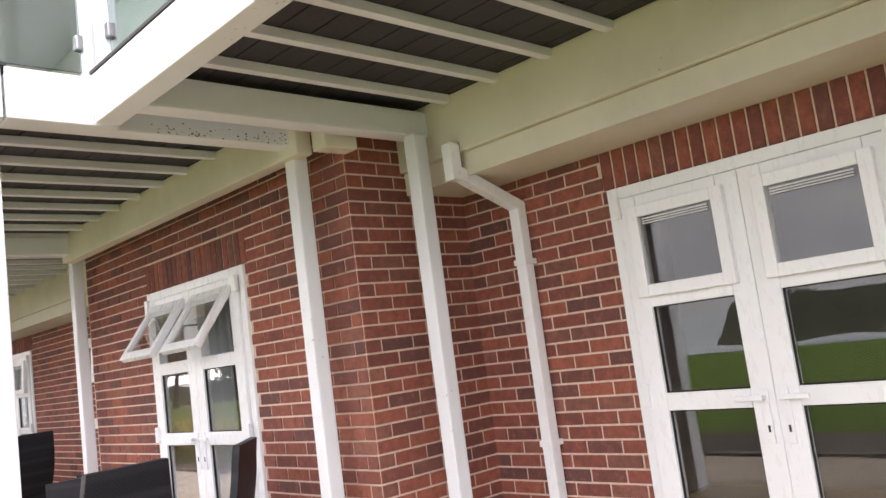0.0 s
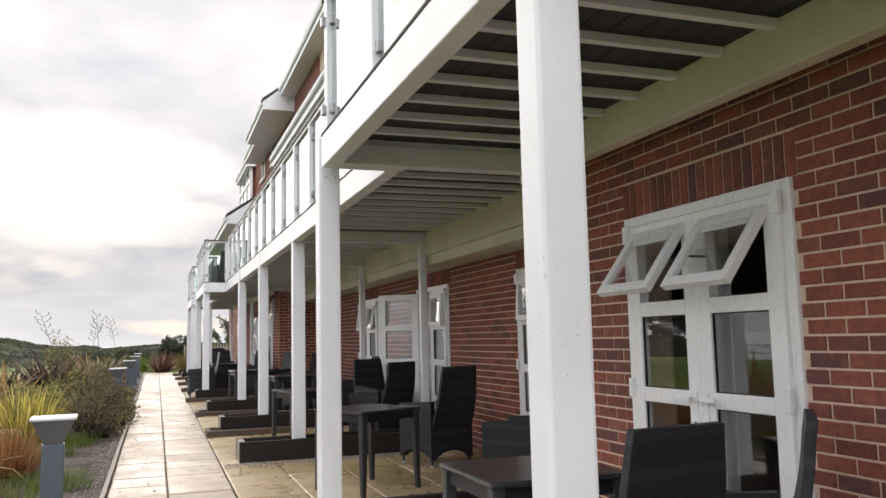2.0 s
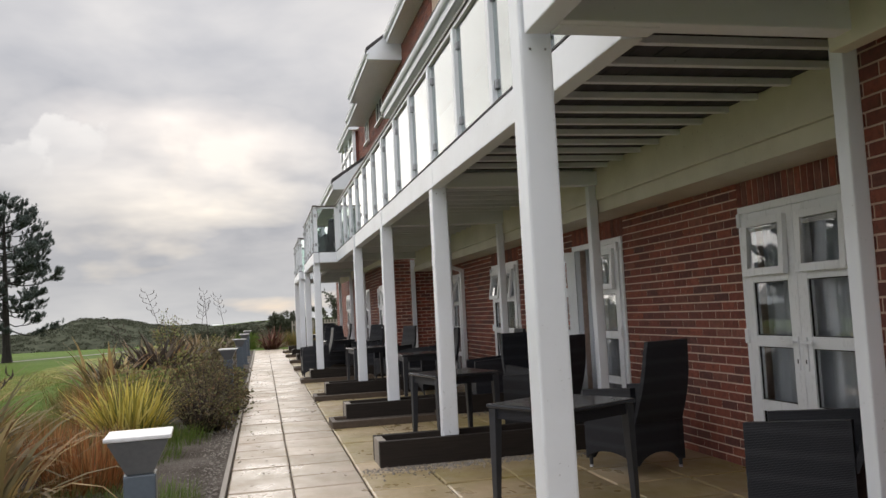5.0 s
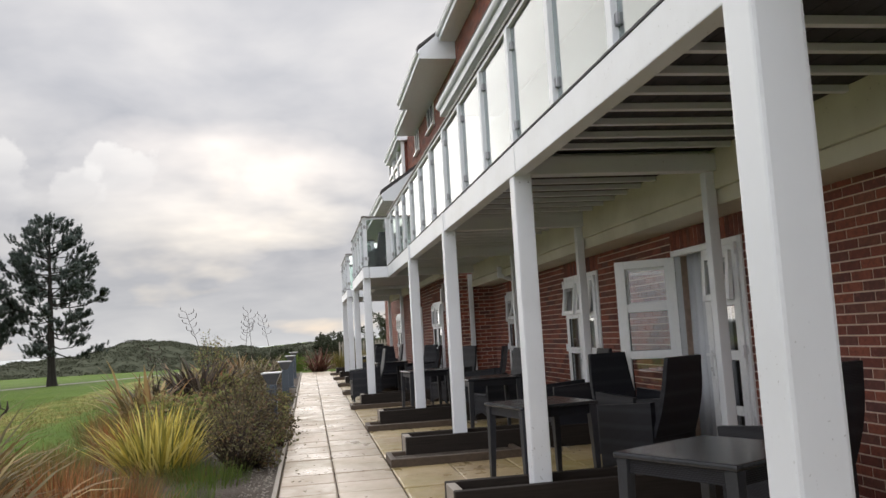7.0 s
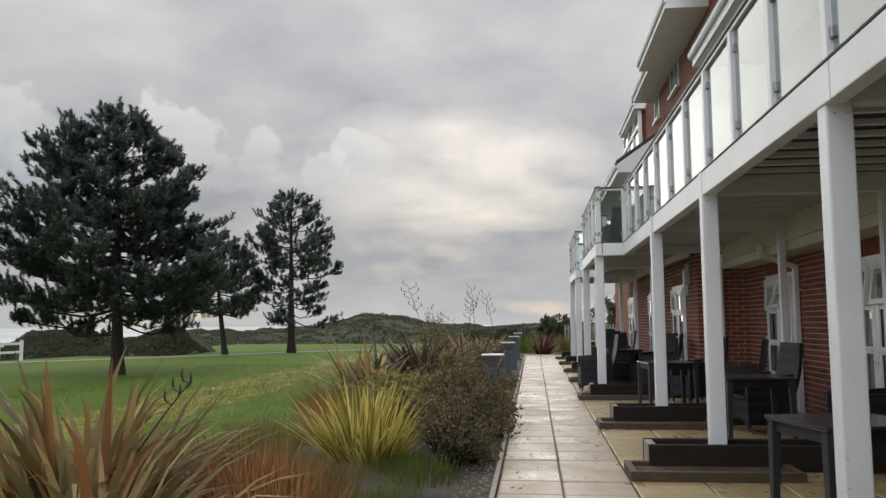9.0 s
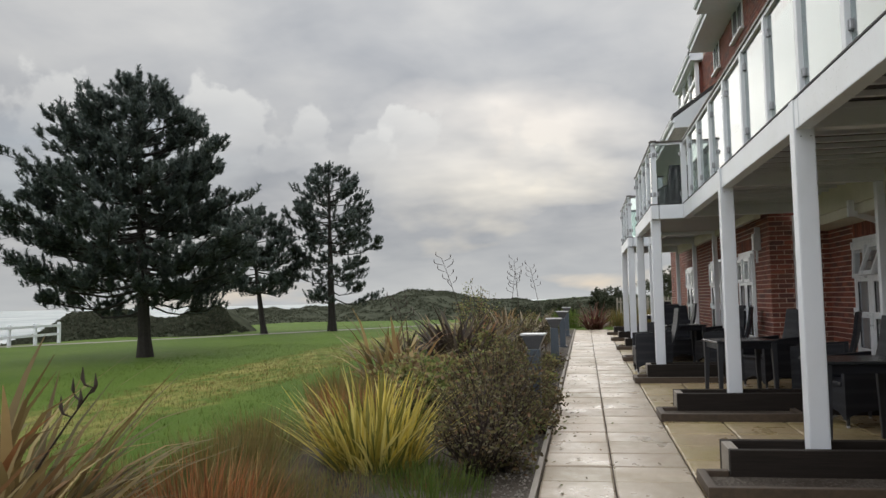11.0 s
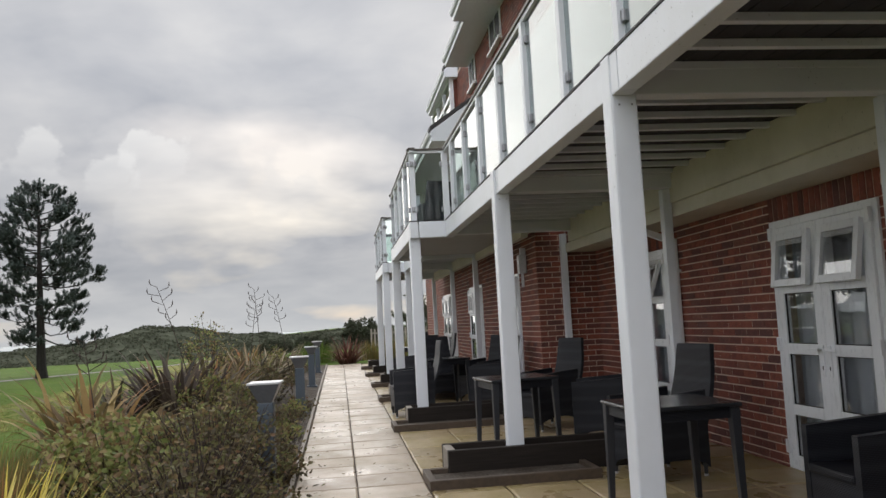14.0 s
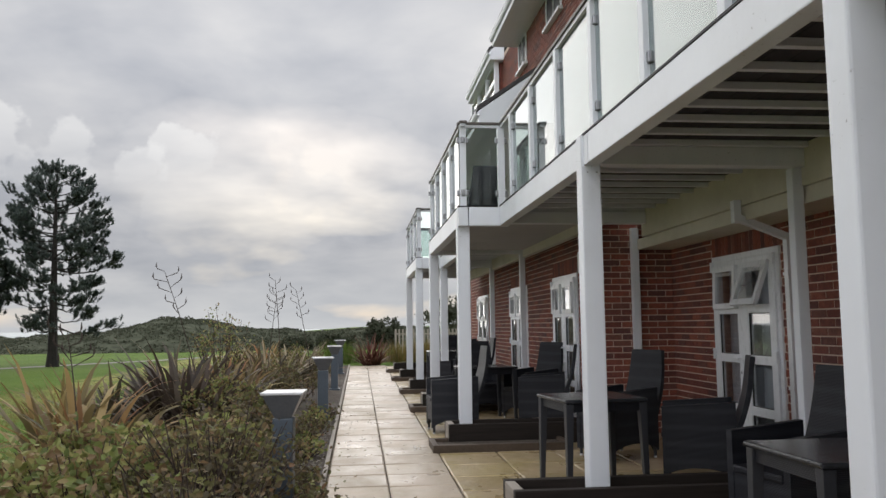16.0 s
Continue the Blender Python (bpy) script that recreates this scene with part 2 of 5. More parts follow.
def grey_timber_material():
    k = Mat("weathered_timber", 0.8).world_space()
    g = k.noise(9, 6, 0.6, (8, 0.5, 8))
    k.color(k.mix(g, (0.20, 0.17, 0.14), (0.36, 0.33, 0.29))).bump(g, 0.5, 0.005)
    return k.m


def weave_material():
    k = Mat("dark_rattan", 0.5)
    a, b = k.wave(34, "Z", 1.5), k.wave(29, "DIAGONAL", 1.5)
    h = k.calc("MULTIPLY", a, k.calc("ADD", k.calc("MULTIPLY", b, 0.45), 0.55))
    c = k.mix(h, (0.006, 0.006, 0.009), (0.022, 0.024, 0.031))
    c = k.mix(k.range(k.noise(5, 3), 0.45, 0.7, 0.0, 0.3), c, (0.018, 0.019, 0.025))
    # paler bands: sheen on the woven backs put into the colour
    c = k.mix(k.range(k.wave(2.3, "Z", 0.4), 0.6, 1.0, 0.0, 0.2), c, (0.06, 0.064, 0.075))
    k.color(c).bump(h, 0.4, 0.005)
    k.p.inputs["Specular IOR Level"].default_value = 0.3
    return k.m


def lawn_material():
    k = Mat("lawn_grass", 0.75).world_space()
    a, b, d = k.noise(0.35, 5, 0.6), k.noise(3.5, 5, 0.65), k.noise(60, 3, 0.7)
    c = k.mix(k.range(a, 0.35, 0.65), (0.072, 0.124, 0.020), (0.108, 0.165, 0.029))
    c = k.mix(k.range(b, 0.4, 0.75, 0.0, 0.55), c, (0.050, 0.110, 0.010))
    c = k.mix(k.range(d, 0.45, 0.75, 0.0, 0.5), c, (0.135, 0.20, 0.030))
    # a worn strip of yellowed grass that runs beside the bed
    sep = k.N.new("ShaderNodeSeparateXYZ")
    k.L.new(k.co, sep.inputs[0])
    off = k.calc("ABSOLUTE", k.calc("ADD", sep.outputs[0], 6.35))
    edge = k.calc("ADD", off, k.calc("MULTIPLY", k.calc("SUBTRACT", k.noise(0.9, 5), 0.5), 1.3))
    strip = k.calc("MULTIPLY", k.range(edge, 1.15, 0.75), k.range(k.noise(2.4, 5, 0.7, (1, 0.4, 1)), 0.36, 0.60))
    c = k.mix(k.calc("MULTIPLY", strip, 0.85), c, (0.30, 0.27, 0.085))
    # bare scrubby ground towards the shore
    shore = k.calc("MULTIPLY", k.range(sep.outputs[0], -21.5, -23.5), 1.0)
    c = k.mix(shore, c, k.mix(b, (0.08, 0.085, 0.04), (0.16, 0.14, 0.08)))
    k.color(c).bump(k.calc("ADD", k.calc("MULTIPLY", b, 0.6), d), 0.7, 0.04)
    k.p.inputs["Specular IOR Level"].default_value = 0.06
    return k.m


def soil_material():
    k = Mat("damp_soil", 0.8).world_space()
    v = k.voronoi(38)
    c = k.mix(k.range(k.noise(2.0, 5), 0.35, 0.65), (0.045, 0.034, 0.026), (0.11, 0.095, 0.08))
    c = k.mix(k.range(k.noise(45, 3), 0.55, 0.75), c, (0.20, 0.18, 0.16))
    k.p.inputs["Specular IOR Level"].default_value = 0.12
    k.color(c).bump(v.outputs["Distance"], 0.9, 0.02)
    return k.m


def foliage(name, *cols, rough=0.55, shine=0.25):
    k = Mat(name, rough)
    r = k.piece()
    n = len(cols)
    c = k.ramp(r, *[(i / max(1, n - 1), v) for i, v in enumerate(cols)])
    k.color(k.mix(k.range(k.noise(7, 3), 0.35, 0.7, 0.0, 0.5), c, k.mix(0.5, c, (0.03, 0.03, 0.015))))
    k.p.inputs["Specular IOR Level"].default_value = shine
    tr = k.N.new("ShaderNodeBsdfTranslucent")
    k.L.new(c, tr.inputs[0])
    mx = k.N.new("ShaderNodeMixShader")
    mx.inputs[0].default_value = 0.36
    k.L.new(k.p.outputs[0], mx.inputs[1])
    k.L.new(tr.outputs[0], mx.inputs[2])
    k.L.new(mx.outputs[0], k.N["Material Output"].inputs["Surface"])
    return k.m


def glass_material(name, tint, ior):
    k = Mat(name, 0.0)
    k.color(tint)
    k.p.inputs["IOR"].default_value, k.p.inputs["Transmission Weight"].default_value = ior, 1.0
    return k.m


def plain(name, col, rough=0.5, metal=0.0, grain=40.0, vary=0.25, bump=0.15):
    k = Mat(name, rough, metal).world_space()
    a, b = k.noise(grain, 4), k.noise(2.1, 4)
    low = tuple(v * (1 - vary) for v in col)
    k.color(k.mix(k.range(k.calc("ADD", k.calc("MULTIPLY", a, 0.5), k.calc("MULTIPLY", b, 0.5)), 0.35, 0.65), low, col)).bump(a, bump, 0.003)
    return k.m


def sea_material():
    k = Mat("sea_water", 0.55).world_space()
    k.color(k.mix(k.range(k.noise(0.02, 4, 0.6, (1, 0.3, 1)), 0.4, 0.7), (0.20, 0.24, 0.25), (0.42, 0.44, 0.43)))
    k.bump(k.noise(0.25, 4, 0.6, (1, 0.35, 1)), 0.8, 0.6)
    return k.m


def roof_material():
    k = Mat("roof_tile", 0.7).world_space()
    w = k.wave(1.6, "Z", 0.3, "SAW")
    k.color(k.mix(k.noise(6, 4), (0.035, 0.034, 0.036), (0.075, 0.07, 0.07))).bump(w, 0.8, 0.03)
    return k.m


M_BRICK, M_MORTAR = brick_material(), mortar_material()
M_WHITE = painted("white_gloss_paint", (0.71, 0.735, 0.775), (0.57, 0.58, 0.59))
M_CREAM = painted("cream_weathered_paint", (0.66, 0.63, 0.52), (0.47, 0.44, 0.34), 0.5, 0.7)
M_SOFFIT = painted("grey_soffit_board", (0.44, 0.44, 0.44), (0.34, 0.34, 0.33), 0.6, 0.6)
M_UPVC = painted("white_upvc", (0.79, 0.81, 0.84), (0.69, 0.69, 0.67), 0.28, 0.35, 0.0)
M_DECK = plain("dark_deck_board", (0.040, 0.038, 0.045), 0.7, 0.0, 60, 0.45)
M_TIMBER, M_GREYWOOD = timber_material(), grey_timber_material()
M_BROWNWOOD = plain("wet_brown_timber", (0.085, 0.058, 0.038), 0.6, 0.0, 30, 0.5, 0.4)
M_PATH = slab_material("riven_buff_paving", (0.47, 0.382, 0.295), (0.325, 0.26, 0.197), (0.22, 0.19, 0.10), 0.35)
M_PATIO = slab_material("mossy_buff_paving", (0.43, 0.33, 0.21), (0.27, 0.20, 0.12), (0.27, 0.215, 0.07), 0.8)
M_LAWN, M_SOIL, M_SEA, M_ROOF = lawn_material(), soil_material(), sea_material(), roof_material()
M_WEAVE = weave_material()
M_METAL = plain("dark_powder_coat", (0.036, 0.038, 0.045), 0.4, 0.0, 80, 0.3)
M_TABLETOP = plain("dark_wet_tabletop", (0.036, 0.038, 0.044), 0.24, 0.0, 25, 0.5, 0.3)
M_RAILCAP = plain("dark_handrail", (0.10, 0.085, 0.075), 0.5)
M_STEEL = plain("brushed_steel", (0.35, 0.35, 0.36), 0.3, 1.0)
M_BALGLASS = glass_material("balustrade_glass", (0.50, 0.58, 0.57), 1.5)
M_PANE = glass_material("window_glass", (0.96, 0.98, 0.98), 1.7)
M_GASKET = plain("black_gasket", (0.012, 0.012, 0.012), 0.6)
M_CURTAIN = plain("pale_curtain", (0.68, 0.71, 0.76), 0.9, 0.0, 120, 0.2)
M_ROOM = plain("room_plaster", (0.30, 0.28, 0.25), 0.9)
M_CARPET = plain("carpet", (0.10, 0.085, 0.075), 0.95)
M_LAMP = plain("grey_bollard_paint", (0.075, 0.095, 0.12), 0.4)
M_LAMPHEAD = plain("grey_lamp_reflector", (0.13, 0.135, 0.145), 0.35)
M_LAMPTOP = plain("pale_lamp_top", (0.62, 0.62, 0.64), 0.35)
M_BARK = plain("pine_bark", (0.030, 0.025, 0.021), 0.9, 0.0, 18, 0.6, 0.9)
M_PEBBLE = plain("gravel_stone", (0.26, 0.23, 0.20), 0.7, 0.0, 30, 0.5)
M_PINE = foliage("pine_needles", (0.066, 0.090, 0.086), (0.098, 0.124, 0.112), (0.125, 0.146, 0.122), shine=0.1)
M_YELLOW = foliage("yellow_flax_leaf", (0.66, 0.52, 0.08), (0.78, 0.68, 0.24), (0.42, 0.35, 0.07), (0.10, 0.12, 0.035), (0.30, 0.27, 0.06), (0.70, 0.55, 0.12))
M_BRONZE = foliage("bronze_flax_leaf", (0.16, 0.115, 0.05), (0.27, 0.20, 0.085), (0.10, 0.09, 0.045), (0.31, 0.14, 0.06), (0.42, 0.34, 0.16))
M_DARKFLAX = foliage("dark_flax_leaf", (0.05, 0.05, 0.032), (0.095, 0.08, 0.05), (0.15, 0.11, 0.065), (0.36, 0.31, 0.21), (0.22, 0.13, 0.075))
M_PURPLE = foliage("purple_flax_leaf", (0.035, 0.026, 0.024), (0.06, 0.045, 0.035), (0.085, 0.062, 0.048), (0.05, 0.04, 0.035), (0.17, 0.14, 0.11))
M_RED = foliage("rust_red_grass", (0.20, 0.075, 0.03), (0.36, 0.13, 0.05), (0.46, 0.22, 0.085), (0.14, 0.07, 0.03), (0.50, 0.34, 0.15))
M_MAROON = foliage("maroon_flax_leaf", (0.09, 0.04, 0.035), (0.15, 0.06, 0.045), (0.24, 0.13, 0.09))
M_STRAW = foliage("brown_grass", (0.19, 0.135, 0.05), (0.13, 0.12, 0.04), (0.25, 0.17, 0.06), (0.10, 0.12, 0.03))
M_GREEN = foliage("shrub_leaf", (0.12, 0.155, 0.052), (0.21, 0.245, 0.075), (0.33, 0.32, 0.12), (0.26, 0.18, 0.09), (0.17, 0.11, 0.06))
M_DUSK = foliage("dark_shrub_leaf", (0.075, 0.064, 0.04), (0.13, 0.10, 0.06), (0.15, 0.155, 0.06), (0.21, 0.125, 0.075))
M_SCRUB = foliage("dune_scrub_leaf", (0.066, 0.077, 0.054), (0.084, 0.093, 0.064), (0.105, 0.107, 0.076), shine=0.03)
M_MOUND = plain("scrub_ground", (0.084, 0.092, 0.064), 1.0, 0.0, 3.0, 0.5, 1.0)
M_MOUND.node_tree.nodes["Principled BSDF"].inputs["Specular IOR Level"].default_value = 0.03
M_TUFT = foliage("lawn_tuft", (0.07, 0.125, 0.02), (0.105, 0.16, 0.028), (0.14, 0.17, 0.045))
M_RENDER = plain("pale_render", (0.62, 0.61, 0.57), 0.85, 0.0, 60, 0.12)
M_TWIG = plain("twig", (0.055, 0.038, 0.030), 0.9)


# ---- mesh helpers ----
QUADS = ((0, 1, 3, 2), (4, 6, 7, 5), (0, 4, 5, 1), (2, 3, 7, 6), (0, 2, 6, 4), (1, 5, 7, 3))


def bx(bm, x0, x1, y0, y1, z0, z1, m=None):
    vs = [Vector((x, y, z)) for x in (x0, x1) for y in (y0, y1) for z in (z0, z1)]
    vs = [bm.verts.new(m @ v if m else v) for v in vs]
    for f in QUADS:
        bm.faces.new([vs[i] for i in f])
    return vs


def part(name, bm, material, parent=None, label="", bevel=0.0):
    if bevel:
        bmesh.ops.bevel(bm, geom=bm.edges[:], offset=bevel, segments=2, profile=0.6, affect="EDGES")
    bmesh.ops.recalc_face_normals(bm, faces=bm.faces)
    me = bpy.data.meshes.new(name)
    bm.to_mesh(me)
    bm.free()
    me.materials.append(material)
    ob = new(name, me)
    ob.parent = parent
    if label:
        ob["label"] = label
    return ob


def block(name, b, material, parent=None, label="", bevel=0.0, m=None):
    bm = bmesh.new()
    bx(bm, *b, m)
    return part(name, bm, material, parent, label, bevel)


def thing(name, label, category, at=(0, 0, 0), turn=0.0, group="", kind=""):
    e = new(name)
    e.matrix_basis = pose(*at, 0, 0, turn)
    return tagged(e, label, category, group, kind)


def from_lists(name, verts, faces, material, parent=None, label="", smooth=False):
    me = bpy.data.meshes.new(name)
    me.from_pydata(verts, [], faces)
    me.materials.append(material)
    if smooth:
        me.polygons.foreach_set("use_smooth", [True] * len(me.polygons))
    ob = new(name, me)
    ob.parent = parent
    if label:
        ob["label"] = label
    return ob


def tube(bm, points, radii, sides=8):
    """A round, tapered limb through the points."""
    rings = []
    for i, p in enumerate(points):
        p = Vector(p)
        d = (Vector(points[min(i + 1, len(points) - 1)]) - Vector(points[max(i - 1, 0)])).normalized()
        a = d.orthogonal().normalized()
        b = d.cross(a)
        rings.append([bm.verts.new(p + radii[i] * (math.cos(6.2832 * k / sides) * a + math.sin(6.2832 * k / sides) * b)) for k in range(sides)])
    for r, s in zip(rings, rings[1:]):
        for k in range(sides):
            bm.faces.new((r[k], r[(k + 1) % sides], s[(k + 1) % sides], s[k]))
    bm.faces.new(rings[0][::-1])
    bm.faces.new(rings[-1])


def gz(y):
    """Height of the paving, which climbs gently along the walk."""
    return 0.05 + 0.006 * max(-8.0, min(y, 40.0))


def ground_z(x, y):
    z = gz(y) - 0.045
    if x < -19.0:
        z -= 0.05 * (-19.0 - x) if x > -24 else 0.25 + 0.42 * min(-24.0 - x, 30.0)
    return z


# ---- ground, water, paving ----
XA, XB, XC = 0.88, 1.34, 0.86          # outer faces of the balcony beams
WA, WB = 2.65, 3.53                    # wall faces
DOOR_TOP = 2.19
DOORS_0 = [(0.93, 2.35)]
DOORS_A = [(4.53, 5.97)]
DOORS_B = [(8.15, 9.56), (11.75, 13.15), (15.37, 16.77), (18.93, 20.33)]
DOORS_C = [(22.60, 23.99), (25.9, 27.4), (30.2, 31.7)]


def build_ground():
    xs = [-4000, -900, -260, -120, -70, -54, -45, -36, -30, -27, -25, -24, -23, -22, -21, -20, -19, -16, -13, -10, -8, -6, -4, -2, 0, 3, 8, 20, 60, 200, 900, 4000]
    ys = [-4000, -900, -200, -60, -30, -15, -8, 0, 8, 16, 24, 32, 40, 50, 60, 75, 100, 200, 900, 4000]
    verts, faces = [], []
    for y in ys:
        for x in xs:
            z = ground_z(x, y) if x > -70 else -14.0
            verts.append((x, y, z + (0.05 * noise.noise((x * 0.2, y * 0.2, 0)) if -19 < x < -4 and 4 < y < 60 else 0)))
    n = len(xs)
    for j in range(len(ys) - 1):
        for i in range(n - 1):
            faces.append((j * n + i, j * n + i + 1, (j + 1) * n + i + 1, (j + 1) * n + i))
    tagged(from_lists("ground", verts, faces, M_LAWN, smooth=True), "mown green lawn with a worn strip of yellowed grass", "lawn", kind="structure")
    tagged(from_lists("water", [(-4900, -4900, -8), (-30, -4900, -8), (-30, 4900, -8), (-4900, 4900, -8)], [(0, 1, 2, 3)], M_SEA), "pale grey sea beyond the lawn", "sea", kind="structure")
    bed = bmesh.new()
    edge = [(-2.2, 2), (-2.5, 8), (-3.6, 12), (-3.1, 16), (-3.9, 21), (-4.4, 26), (-4.2, 33), (-3.2, 38.5)]
    rows = []
    for x, y in edge:
        rows.append([bed.verts.new((x * k - 0.60 * (1 - k), y, gz(y) - 0.03 + 0.05 * math.sin(3.14 * k) + (0.0 if k < 1 else -0.03))) for k in (0, 0.12, 0.35, 0.6, 0.85, 1.0)])
    for a, b in zip(rows, rows[1:]):
        for i in range(5):
            bed.faces.new((a[i], a[i + 1], b[i + 1], b[i]))
    tagged(part("planting_bed", bed, M_SOIL), "damp gravelly soil of a long planting bed", "soil", kind="structure")
    track = bmesh.new()
    pts = [(-40, 21), (-26, 28.5), (-19, 33), (-14, 38), (-8, 45.5), (-3, 55)]
    prev = None
    for x, y in pts:
        v = [track.verts.new((x - 0.25, y + 0.3, ground_z(max(x, -19), y) + 0.02)), track.verts.new((x + 0.25, y - 0.3, ground_z(max(x, -19), y) + 0.02))]
        if prev:
            track.faces.new((prev[0], prev[1], v[1], v[0]))
        prev = v
    tagged(part("lawn_track", track, M_PEBBLE), "thin pale gravel track across the lawn", "track", kind="structure")


build_ground()


def slab_mesh(w, l, h=0.05, rim=0.012):
    """A paving slab with softly broken top edges; its origin is the middle of its top."""
    a, b = w / 2, l / 2
    rng = random.Random(int(w * 1000 + l * 7))
    lo = [(-a, -b, -h), (a, -b, -h), (a, b, -h), (-a, b, -h)]
    mid = [(x, y, -rim * 0.7) for x, y, _ in lo]
    top = [(x * (1 - 2 * rim / w) + rng.uniform(-0.003, 0.003), y * (1 - 2 * rim / l) + rng.uniform(-0.003, 0.003), 0) for x, y, _ in lo]
    f = [(8, 9, 10, 11)]
    for k in range(4):
        n = (k + 1) % 4
        f += [(k, n, n + 4, k + 4), (k + 4, n + 4, n + 8, k + 8)]
    me = bpy.data.meshes.new("slab")
    me.from_pydata(lo + mid + top, [], f)
    return me


def lay(parent, meshes, x, y, z, rng, dz=0.004):
    ob = new("slab", rng.choice(meshes))
    ob.parent = parent
    ob.matrix_basis = pose(x, y, z + rng.uniform(-dz, dz), math.degrees(math.atan(0.006)) + rng.uniform(-0.25, 0.25), rng.uniform(-0.3, 0.3), rng.uniform(-0.3, 0.3))


def build_paving():
    rng = random.Random(4)
    base = bmesh.new()
    for x0, x1, y0, y1, dz in ((-0.58, 0.53, -8, 37.6, -0.022), (0.53, 3.6, -8, 37.6, -0.022)):
        v = [base.verts.new((x, y, gz(y) + dz)) for x, y in ((x0, y0), (x1, y0), (x1, y1), (x0, y1))]
        base.faces.new(v)
    tagged(part("pavement", base, M_SOIL), "dark sandy joints under the paving", "pavement", kind="structure")
    path = thing("path", "wet buff riven paving slabs of a straight garden path", "path", kind="structure")
    cols = ((-0.575, -0.055), (-0.045, 0.52))
    for x0, x1 in cols:
        ms = [slab_mesh(x1 - x0, 0.506, rim=r) for r in (0.010, 0.013)]
        for me in ms:
            me.materials.append(M_PATH)
        for k in range(84):
            y = -5.83 + 0.52 * k
            lay(path, ms, (x0 + x1) / 2, y, gz(y), rng)
    patio = thing("patio", "damp mossy buff paving slabs under the balcony", "patio", kind="structure")
    ms = [slab_mesh(0.588, 0.588, rim=r) for r in (0.010, 0.014)]
    for me in ms:
        me.materials.append(M_PATIO)
    for k in range(46):
        for c in range(5):
            x, y = 0.83 + 0.6 * c, -0.3 + 0.6 * k
            if x > 2.6 and 3.2 < y < 7.3:
                continue
            if x > 2.6 and y > 21.4:
                continue
            lay(patio, ms, x, y, gz(y), rng)
    rest = bmesh.new()
    for k in range(17):
        for c in range(3):
            x, y = 0.83 + 0.6 * c, 27.3 + 0.6 * k
            bx(rest, x - 0.294, x + 0.294, y - 0.294, y + 0.294, gz(y) - 0.05, gz(y))
    tagged(part("slabs", rest, M_PATIO, patio), kind="stuff")
    edging = thing("edging", "weathered timber edging board along the path", "edging", kind="structure")
    for k in range(10):
        y0 = -6 + 4.4 * k
        bm = bmesh.new()
        vs = bx(bm, -0.625, -0.583, y0, y0 + 4.39, -0.1, 0.035)
        for v in vs:
            v.co.z += gz(v.co.y)
        part("edging_board", bm, M_GREYWOOD, edging, bevel=0.004)


# ---- brickwork ----
BRICK_L, BRICK_H, STEP_L, STEP_H = 0.2135, 0.0635, 0.225, 0.075
brick_meshes = {}


def brick_mesh(l, h):
    key = (round(l, 3), round(h, 3))
    if key not in brick_meshes:
        a, b, c = l / 2, h / 2, 0.0035
        back = [(-a, 0.0, -b), (a, 0.0, -b), (a, 0.0, b), (-a, 0.0, b)]
        edge = [(x, -0.0035, z) for x, _, z in back]
        front = [(x * (1 - c / a), -0.0065, z * (1 - c / b)) for x, _, z in back]
        f = [(8, 9, 10, 11)]
        for k in range(4):
            n = (k + 1) % 4
            f += [(k, n, n + 4, k + 4), (k + 4, n + 4, n + 8, k + 8)]
        me = bpy.data.meshes.new("brick")
        me.from_pydata(back + edge + front, [], f)
        me.materials.append(M_BRICK)
        brick_meshes[key] = me
    return brick_meshes[key]


def brick_spans(u0, u1, v0, v1, holes, soldiers):
    """(u, v, length, height) of every brick of a wall in stretcher bond, with soldier courses over the openings."""
    out = []
    n = int(math.ceil((v1 - v0) / STEP_H))
    for c in range(n):
        z0 = v0 + c * STEP_H
        z1 = min(z0 + BRICK_H, v1)
        if z1 - z0 < 0.03:
            continue
        zm = (z0 + z1) / 2
        cuts = [(a, b) for a, b, lo, hi in holes + soldiers if lo - 0.03 < zm < hi + 0.005]
        runs, at = [], u0
        for a, b in sorted(cuts):
            runs.append((at, a))
            at = b
        runs.append((at, u1))
        off = (c % 2) * STEP_L / 2
        for a, b in runs:
            if b - a < 0.03:
                continue
            k = math.floor((a - u0 - off) / STEP_L)
            while True:
                s = u0 + off + k * STEP_L
                e = min(s + BRICK_L, b)
                s = max(s, a)
                if s >= b - 0.02:
                    break
                if e - s > 0.025:
                    out.append(((s + e) / 2, zm, e - s, z1 - z0))
                k += 1
    for a, b, lo, hi in soldiers:
        m = int(round((b - a) / 0.075))
        w = (b - a) / m
        for i in range(m):
            out.append((a + (i + 0.5) * w, (lo + hi) / 2, w - 0.010, hi - lo - 0.008))
    return out


